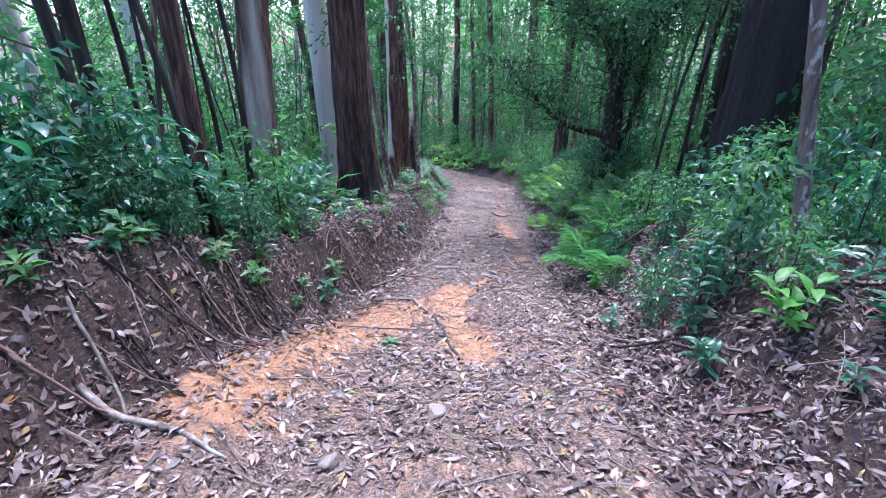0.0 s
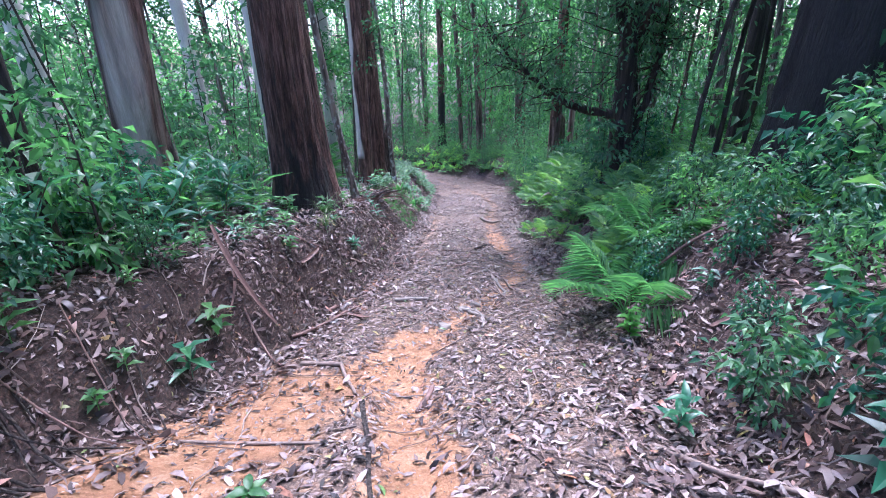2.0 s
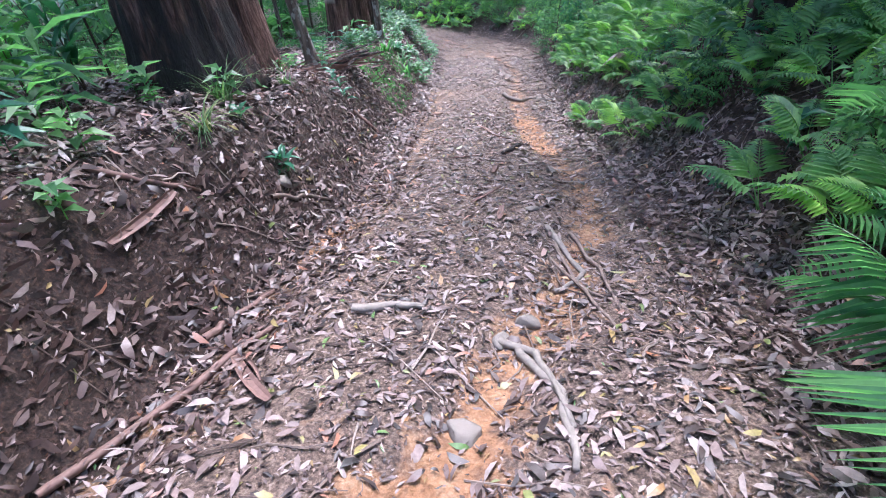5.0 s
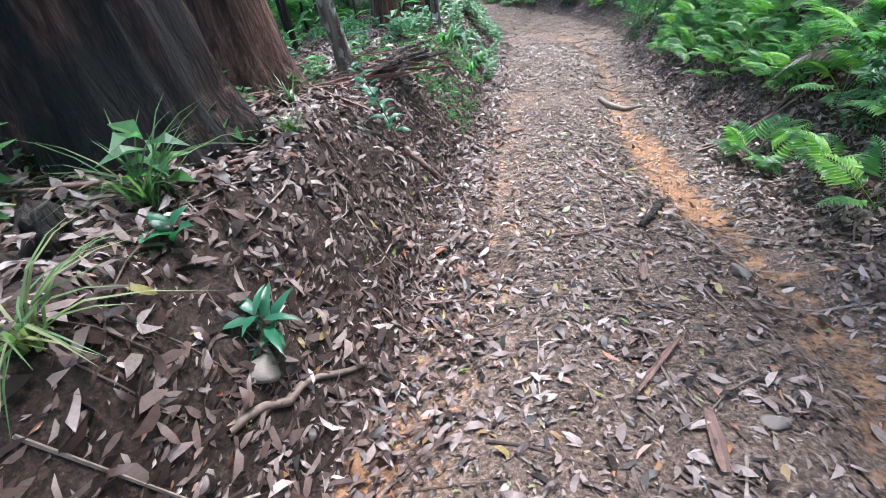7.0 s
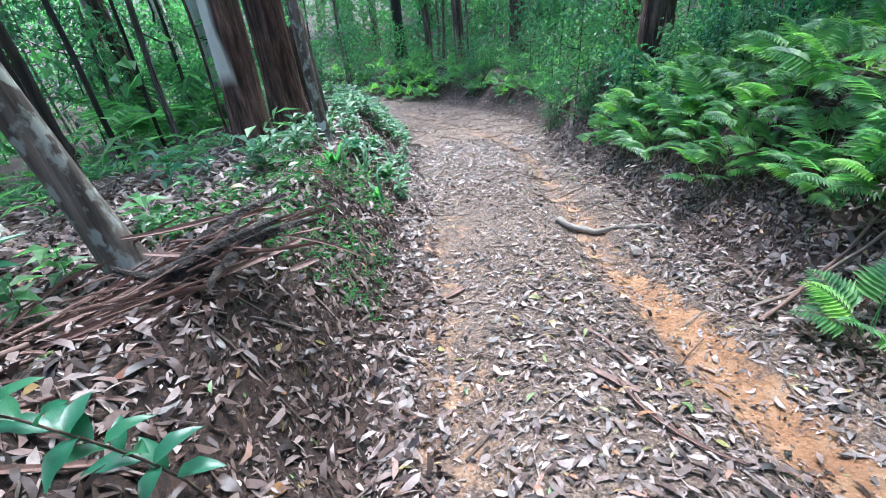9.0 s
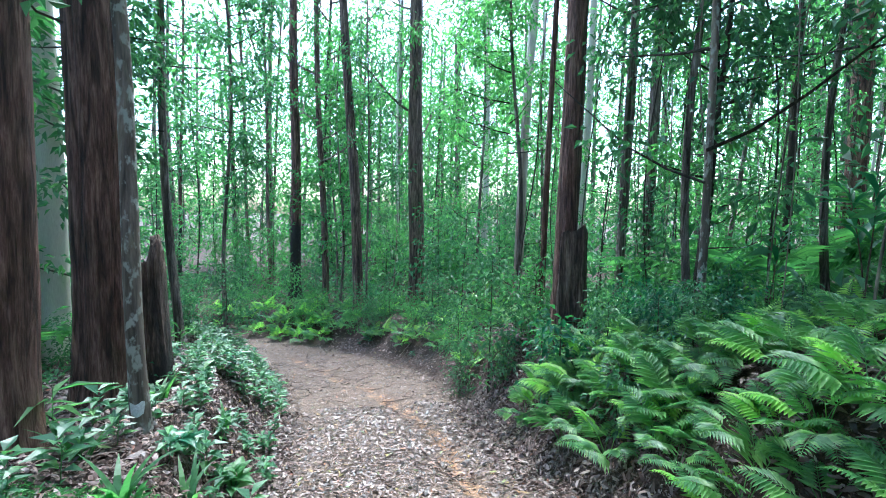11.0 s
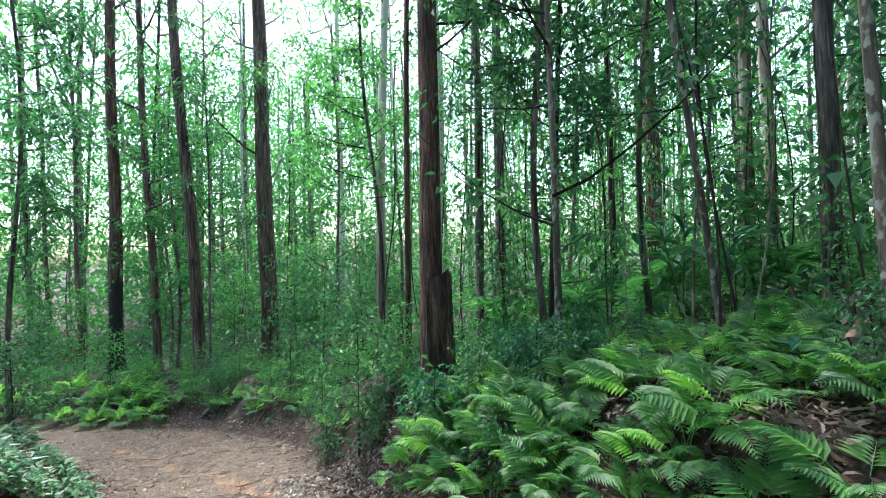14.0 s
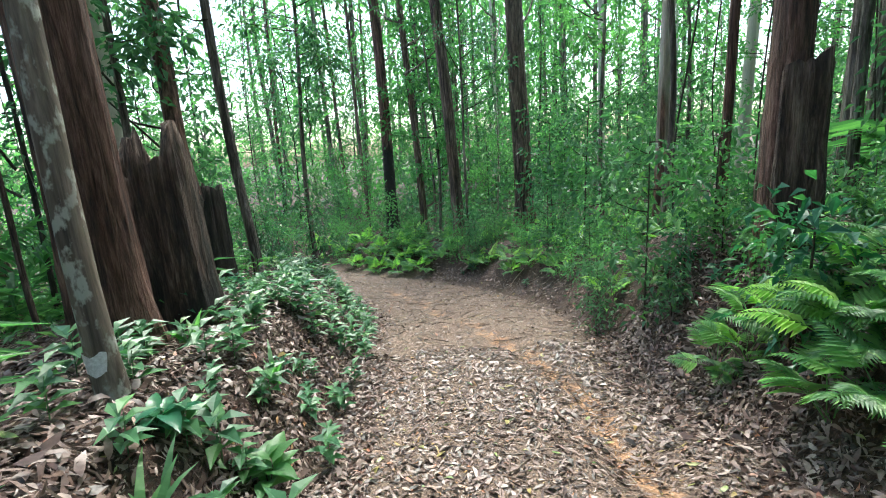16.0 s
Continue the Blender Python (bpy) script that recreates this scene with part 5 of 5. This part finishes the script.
def bark_heap(x, y, turn):
    root = new("bark_heap")
    root.matrix_basis = pose(x, y, gz(x, y), 0, 0, turn)
    tagged(root, "heap of shed bark and rotten slabs on the bank", "bark heap")
    q = np.random.default_rng(3)
    for i in range(80):
        u, v = q.uniform(-0.6, 0.45), q.normal(0, 0.13)
        part("bark_strip", STRIPS[i % 5], root, at=pose(u, v, 0.02 + 0.14 * q.random() * (1 - abs(u)) , q.normal(0, 25), q.normal(0, 10), q.normal(0, 24)) @ Matrix.Diagonal((q.uniform(0.4, 1.0), q.uniform(0.25, 0.65), q.uniform(0.5, 1.0), 1)))
    for i in range(4):
        part("slab", bark_strip_mesh(0.5, 0.06, 1.2, 90 + i, bark_dark), root, at=pose(0.22 - 0.12 * (i % 3), -0.2 + 0.08 * i, 0.15 + 0.03 * (i % 2), 185 + 12 * (i % 3), -8, q.normal(0, 10)))


bark_heap(-0.85, 10.55, 36)
for i in range(16):
    bark_piece(i, -1.75 + 0.9 * rng.random(), 9.25 + 1.0 * rng.random(), rng.normal(25, 25), "strip of reddish shed bark at the gum's foot")


def stone(x, y, size, seed, label="pale angular stone half set in the track"):
    q = np.random.default_rng(seed)
    bm = bmesh.new()
    bmesh.ops.create_icosphere(bm, subdivisions=3, radius=1.0)
    cuts = unit(q.normal(0, 1, (11, 3)))
    for v in bm.verts:
        p = np.array(v.co)
        for c in cuts:
            p = p - c * max(0.0, float(p @ c) - 0.56)
        v.co = p * (1 + q.normal(0, 0.02)) * np.array([1.0, 0.75, 0.55])
    me = bpy.data.meshes.new("stone")
    bm.to_mesh(me)
    bm.free()
    me.materials.append(stone_mat)
    me.shade_smooth()
    ob = new("stone", me)
    ob.matrix_basis = lay(x, y, q.uniform(0, 360), size * 0.1) @ Matrix.Scale(size, 4)
    tagged(ob, label, "stone")


for i, (x, y, s) in enumerate(((0.41, 5.61, 0.09), (-0.73, 7.53, 0.09), (1.02, 7.59, 0.06), (-0.38, 3.13, 0.075), (-0.05, 2.24, 0.1), (-0.57, 1.73, 0.09), (0.62, 6.14, 0.07), (0.74, 6.27, 0.08), (-0.1, 4.0, 0.05), (0.5, 11.0, 0.05), (1.9, 12.2, 0.06), (1.38, 8.62, 0.08), (1.83, 11.8, 0.09))):
    stone(x, y, s, i)
stone(-0.75, 7.17, 0.045, 30, "small round dark stone on the bank")

hanging = Geo()
_q = np.random.default_rng(8)
_p = np.stack([_q.normal(0, 0.05, 16), _q.normal(0, 0.05, 16), 0.5 + _q.normal(0, 0.09, 16)], 1)
tube(hanging, [(0, 0, -0.05), (0.02, 0, 0.3), (-0.04, 0.02, 0.62)], [0.008, 0.006, 0.003], 5)
curled_blades(hanging, _p, _q.normal(0, 0.4, (16, 3)) - np.array([0, 0, 1.0]), unit(_q.normal(0, 1, (16, 3))), _q.uniform(0.09, 0.16, 16), _q.uniform(0.035, 0.06, 16), _q.normal(0, 0.15, 16))
dead_spray = new("dead_spray", hanging.mesh("dead_spray", dead_leaf))
dead_spray.matrix_basis = pose(3.85, 11.36, gz(3.85, 11.36))
tagged(dead_spray, "spray of dry brown leaves hanging on a dead twig", "dead leaves")

# ---- hanging vines ----


def vine(x, y, h, seed):
    q = np.random.default_rng(seed)
    t = np.linspace(0, 1, 12)
    p = np.stack([q.normal(0, 0.12) * np.sin(t * 5 + q.uniform(0, 6)) + q.normal(0, 0.25) * t, q.normal(0, 0.12) * np.sin(t * 4) + q.normal(0, 0.2) * t, h * t - 0.05], 1)
    g = Geo()
    tube(g, p, np.full(12, q.uniform(0.006, 0.014)), 5)
    ob = new("vine", g.mesh("vine", bark_mottled if seed % 2 else bark_dark, True))
    ob.matrix_basis = pose(x, y, gz(x, y))
    tagged(ob, "thin woody vine climbing into the canopy", "vine", "vines in the forest")


for i in range(46):
    vine(4.2 + 6 * rng.random(), 10.6 + 9 * rng.random(), rng.uniform(4, 7), i)
for i in range(24):
    vine(-2.4 - 4 * rng.random(), 3.5 + 16 * rng.random(), rng.uniform(3, 6), 100 + i)
# ---- the forest round about ----
TAKEN = [(o.matrix_basis.translation.x, o.matrix_basis.translation.y) for o in scene.objects if o.get("category") == "tree"]
BAND = [i for i in range(len(LINE)) if -3 < LINE[i, 1]]


def spot(side, d0, d1, apart, y0=-3.0, y1=40.0, power=1.0):
    """A free place beside the track, d0 to d1 metres from its edge."""
    for _ in range(80):
        i = BAND[rng.integers(len(BAND))]
        d = d0 + (d1 - d0) * rng.random() ** power
        x = LINE[i, 0] + LINE_T[i, 1] * side * (LINE_W[i] + d)
        y = LINE[i, 1] - LINE_T[i, 0] * side * (LINE_W[i] + d)
        s, w = lateral(x, y)
        if abs(s[0]) < w[0] + d0 * 0.9 or not y0 < y < y1 or (abs(x - 0.3) < 1.3 + d0 and y < 14) or (-3.0 < x < 0 and 11.8 < y < 18.5 and apart > 0.39) or (3.4 < x < 7.5 and 10.0 < y < 15.0 and apart > 0.69) or (1.0 < x < 4.6 and 2.0 < y < 8.8 and apart > 0.39) or (2.8 < x < 5.5 and 10.3 < y < 13.2 and 0.2 < apart < 0.29):
            continue
        if all((x - a) ** 2 + (y - b) ** 2 > apart ** 2 for a, b in TAKEN):
            TAKEN.append((x, y))
            return x, y
    return None


def sow(make, count, sides, d0, d1, apart, scale=(0.8, 1.2), power=1.0, **kw):
    first = None
    for k in range(count):
        place = spot(sides[k % len(sides)], d0, d1, apart, power=power, **kw)
        if place is None:
            continue
        if first is None:
            first = make(*place)
        else:
            copy_thing(first, pose(*place, gz(*place), rng.normal(0, 1.5), rng.normal(0, 1.5), rng.uniform(0, 360)) @ Matrix.Scale(rng.uniform(*scale), 4))


def forest():
    barks = [(bark_red, "red-brown stringybark"), (bark_brown, "brown stringybark"), (bark_grey, "grey-barked"), (bark_strip, "bark-shedding"), (bark_pale, "pale smooth-barked"), (bark_dark, "dark damp-barked"), (bark_burnt_low, "foot-charred")]
    for i, (b, w) in enumerate(barks):
        sow(lambda x, y: tree("gum_tree", f"tall {w} gum standing in the forest", x, y, 0.065 + 0.018 * (i % 4), 20, b, (rng.normal(0, 0.01), 0), leafy(i % 4), 60 + i, "gums of the forest", sides=10, rings=16), 10, (1, 1, -1, 1), 4.0, 26, 1.6, (0.85, 1.15))
    for i in range(8):
        sow(lambda x, y: tree("sapling_tree", "slender leafy understorey tree in the forest", x, y, 0.035 + 0.008 * (i % 3), 8.5, (bark_dark, bark_mottled, bark_grey)[i % 3], (rng.normal(0, 0.02), rng.normal(0, 0.02)), mid(i % 6, 1.0, -0.9 + 0.3 * (i % 4), leaf_mid if i % 2 == 0 else leaf_deep), 80 + i, "understorey trees", sides=7, rings=12, wobble=0.1), 13, (-1, 1, 1, 1), 2.4, 16, 0.8, (0.7, 1.25))
    for i in range(6):
        def shrub(x, y):
            ob = tree("shrub", "leafy green shrub in the undergrowth", x, y, 0.018, 3.2, bark_dark, (0, 0), [("low", i, (leaf_deep, leaf_mid, leaf_deep)[i % 3], 1.0, 0.0)], 120 + i, "shrubs of the undergrowth", sides=5, rings=7)
            return tagged(ob, category="shrub")
        sow(shrub, 14, (-1, 1), 1.6, 11, 0.7, (0.55, 1.1), 1.3)
    for i in range(6):
        def bush(x, y):
            ob = tree("shrub", "low leafy bush beside the track", x, y, 0.012, 1.45, bark_dark, (0, 0), [("bush", i, (leaf_deep, leaf_glossy, leaf_mid)[i % 3], 1.0, 0.0)], 140 + i, "low bushes by the track", sides=5, rings=6)
            return tagged(ob, category="shrub")
        sow(bush, 9, (-1, -1, 1), 0.7, 6, 0.4, (0.35, 0.85), 1.6)
    def low_bush(x, y):
        ob = tree("shrub", "low broad-leaved seedling bush beside the track", x, y, 0.01, 1.45, bark_dark, (0, 0), [("bush", 7, leaf_mid, 1.0, 0.0)], 150, "low bushes by the track", sides=5, rings=6)
        return tagged(ob, category="shrub")
    sow(low_bush, 10, (1,), 0.35, 3.2, 0.3, (0.22, 0.5), y0=2.2, y1=10)
    sow(low_bush, 18, (-1,), 0.9, 2.6, 0.24, (0.25, 0.5), y0=1.2, y1=6.5)
    for i in range(5):
        def thicket(x, y):
            ob = tree("shrub", "glossy broad-leaved bush on the bank above the track", x, y, 0.012, 1.0, bark_dark, (0, 0), [("thicket", i, (leaf_glossy, leaf_deep, leaf_glossy, leaf_mid, leaf_deep)[i], 1.0, 0.0)], 160 + i, "broad-leaved bushes of the banks", sides=5, rings=6)
            return tagged(ob, category="shrub")
        sow(thicket, 7, (1,), 0.25, 2.2, 0.22, (0.35, 0.7), y0=2.6, y1=8.6)
        sow(thicket, 6, (-1,), 0.4, 1.5, 0.2, (0.3, 0.6), y0=1.4, y1=5.2)
        sow(thicket, 9, (1,), 0.3, 2.2, 0.22, (0.35, 0.65), y0=8.6, y1=17)
    for x, y, s in ((3.14, 16.5, 1.0), (3.3, 18.2, 0.7), (3.6, 20.7, 0.8), (2.6, 22.9, 0.6), (3.0, 17.3, 0.5)):
        copy_thing(scene.objects["shrub"], pose(x, y, gz(x, y), 0, 0, x * 90) @ Matrix.Scale(s * 0.62, 4))
    sow(low_bush, 26, (1,), 0.15, 2.2, 0.3, (0.3, 0.6), y0=17, y1=28)
    for y0, y1, n in ((8.6, 12.6, 20), (12.4, 15.6, 26)):
        for k in range(n):
            place = spot(1, 0.12, 1.2, 0.1, y0=y0, y1=y1)
            if place:
                fern(*place, rng.uniform(0.55, 0.85), 9, k % 3, k)
    for k in range(24):
        place = spot(1, 0.2, 2.6, 0.35, y0=17, y1=28)
        if place:
            fern(*place, rng.uniform(0.5, 0.8), 10, k % 4)
    for k in range(26):
        place = spot(1, 0.3, 3.0, 0.35, y0=3.2, y1=9)
        if place:
            fern(*place, rng.uniform(0.5, 0.85), 7, k % 3)
    for k in range(95):
        place = spot(1, 0.45, 4.5, 0.3, y0=4.5, y1=26, power=1.4)
        if place:
            fern(*place, rng.uniform(0.5, 0.8), 10, k % 4)
    for k in range(40):
        place = spot(-1, 0.8, 6, 0.4, y0=1.0, y1=26)
        if place:
            fern(*place, rng.uniform(0.5, 0.8), 9, 0)
    def herbs(name, label, n, sides, d0, d1, apart, h, leaf, count, material, slim, **kw):
        g = Geo()
        for k in range(n):
            place = spot(sides[k % len(sides)], d0, d1, apart, **kw)
            if place is None:
                continue
            s = rng.uniform(0.7, 1.6)
            o = np.array([*place, gz(*place)])
            a = np.arange(count) * 2.4 + rng.normal(0, 0.3, count)
            z = h * s * np.linspace(0.25, 1, count)
            tube(g, [o + (0, 0, -0.02), o + (0.01, 0, h * s * 0.5), o + (0.015, 0.01, h * s)], [0.004, 0.003, 0.002], 4)
            leaf_blades(g, o + np.stack([0 * a, 0 * a, z], 1), np.stack([np.cos(a), np.sin(a), rng.uniform(0.0, 0.7, count)], 1), np.tile([0, 0, 1.0], (count, 1)), leaf * s * rng.uniform(0.7, 1.2, count), leaf * s * slim, 0.2, 0.25)
        tagged(new(name, g.mesh(name, material)), label, "herbs", kind="stuff")
    herbs("edge_herbs", "small green herbs growing along the track's edge", 230, (-1,), -0.1, 1.3, 0.1, 0.17, 0.11, 12, leaf_deep, 0.48, y0=12.5, y1=23)
    herbs("bank_herbs", "small green herbs growing through the leaf litter", 60, (-1,), 0.1, 1.6, 0.14, 0.15, 0.1, 11, leaf_mid, 0.48, y0=1, y1=12.5)
    herbs("dark_herbs", "small glossy dark herbs growing through leaf litter", 130, (-1, 1), 0.1, 1.8, 0.14, 0.2, 0.13, 11, leaf_glossy, 0.4)
    herbs("lilies", "upright green plants with narrow leaves in litter", 60, (-1,), 0.2, 3.0, 0.18, 0.32, 0.26, 10, leaf_mid, 0.15, y0=3)


forest()


def ground_cover(name, label, n, keep, material, size, area):
    """Countless tiny plants on the ground."""
    x, y = scatter(n, *area)
    s, w = lateral(x, y)
    k = rng.random(n) < keep(x, y, s, w)
    x, y = x[k], y[k]
    g = Geo()
    for _ in range(5):
        m = len(x)
        a = rng.uniform(0, 6.28, m)
        d = np.stack([np.cos(a), np.sin(a), rng.uniform(0.2, 1.1, m)], 1)
        ln = rng.uniform(0.6, 1.3, m) * size
        p = np.stack([x + rng.normal(0, size * 0.3, m), y + rng.normal(0, size * 0.3, m), ground(x, y) + rng.uniform(0, size, m)], 1)
        leaf_blades(g, p, d, np.array([0, 0, 1.0]) + 0 * d, ln, ln * 0.3, simple=True)
    tagged(new(name, g.mesh(name, material)), label, "ground cover", kind="stuff")


ground_cover("ground_herbs", "low green moss and herbs on the bank", 9000, lambda x, y, s, w: 0.45 * (s < -w - 0.1) * (s > -w - 1.3) * (rolling(x * 2.2, y * 2.2) > 0.05), leaf_mid, 0.04, (-2.2, 0.6, 11.0, 13.4))
ground_cover("forest_herbs", "low leafy undergrowth covering the forest floor", 26000, lambda x, y, s, w: ease((np.abs(s) - w - 1.3) / 1.5) * (0.25 + 0.75 * (rolling(x * 0.6, y * 0.6) > -0.1)), leaf_deep, 0.13, (-14, 16, -1, 36))


def undergrowth():
    """The tangle of leaves that closes the view between the trees."""
    q = np.random.default_rng(17)
    c = []
    for _ in range(6800):
        x, y = q.uniform(-17, 20), q.uniform(-2, 38)
        s, w = lateral(x, y)
        d = abs(s[0]) - w[0]
        if d < 2.2 or (x < 0 and q.random() < 0.7) or (abs(x - 0.3) < 2.5 and y < 14):
            continue
        c.append((x, y, gz(x, y) + q.random() ** 1.4 * min(0.5 + d * 0.45, 3.6)))
    # left of the track a lighter leaf green stands in for brighter daylight
    for pick, material, words in ((lambda p: p[0] > 0.5, leaf_deep, "tangled dark undergrowth between the forest trees"), (lambda p: p[0] <= 0.5, leaf_mid, "undergrowth on the falling slope, leaf green lightened as if sunlit")):
        g = Geo()
        clumps(g, [p for p in c if pick(p)], 7, 0.2, 0.2, q, hang=0.3, slim=0.46)
        tagged(new("undergrowth", g.mesh("undergrowth", material)), words, "undergrowth", kind="stuff")


undergrowth()


def far_woods():
    g, w, q = Geo(), Geo(), np.random.default_rng(5)
    for _ in range(330):
        a, d = q.uniform(0, 6.28), 24 + 50 * q.random() ** 1.3
        x, y = 1 + d * math.cos(a), 12 + d * math.sin(a)
        if abs(lateral(x, y)[0][0]) < 3 or (x < -10 and q.random() < 0.75):
            continue
        z, h = gz(x, y), q.uniform(12, 20) * (0.45 if x < -10 else 1.0)
        tube(w, [(x, y, z - 0.3), (x + q.normal(0, 0.2), y, z + h * 0.5), (x + q.normal(0, 0.3), y, z + h)], [0.15, 0.12, 0.07], 5)
        n = 50
        c = np.stack([x + q.normal(0, 1.6, n), y + q.normal(0, 1.6, n), z + q.random(n) ** 1.1 * h], 1)
        clumps(g, c, 13, 0.7, 0.42, q, hang=0.4)
    tagged(new("far_woods", g.mesh("far_woods", leaf_mid)), "dense green foliage of the woods farther off", "woods", kind="stuff")
    tagged(new("far_trunks", w.mesh("far_trunks", bark_grey)), "many grey trunks of the woods farther off", "woods", kind="stuff")


far_woods()
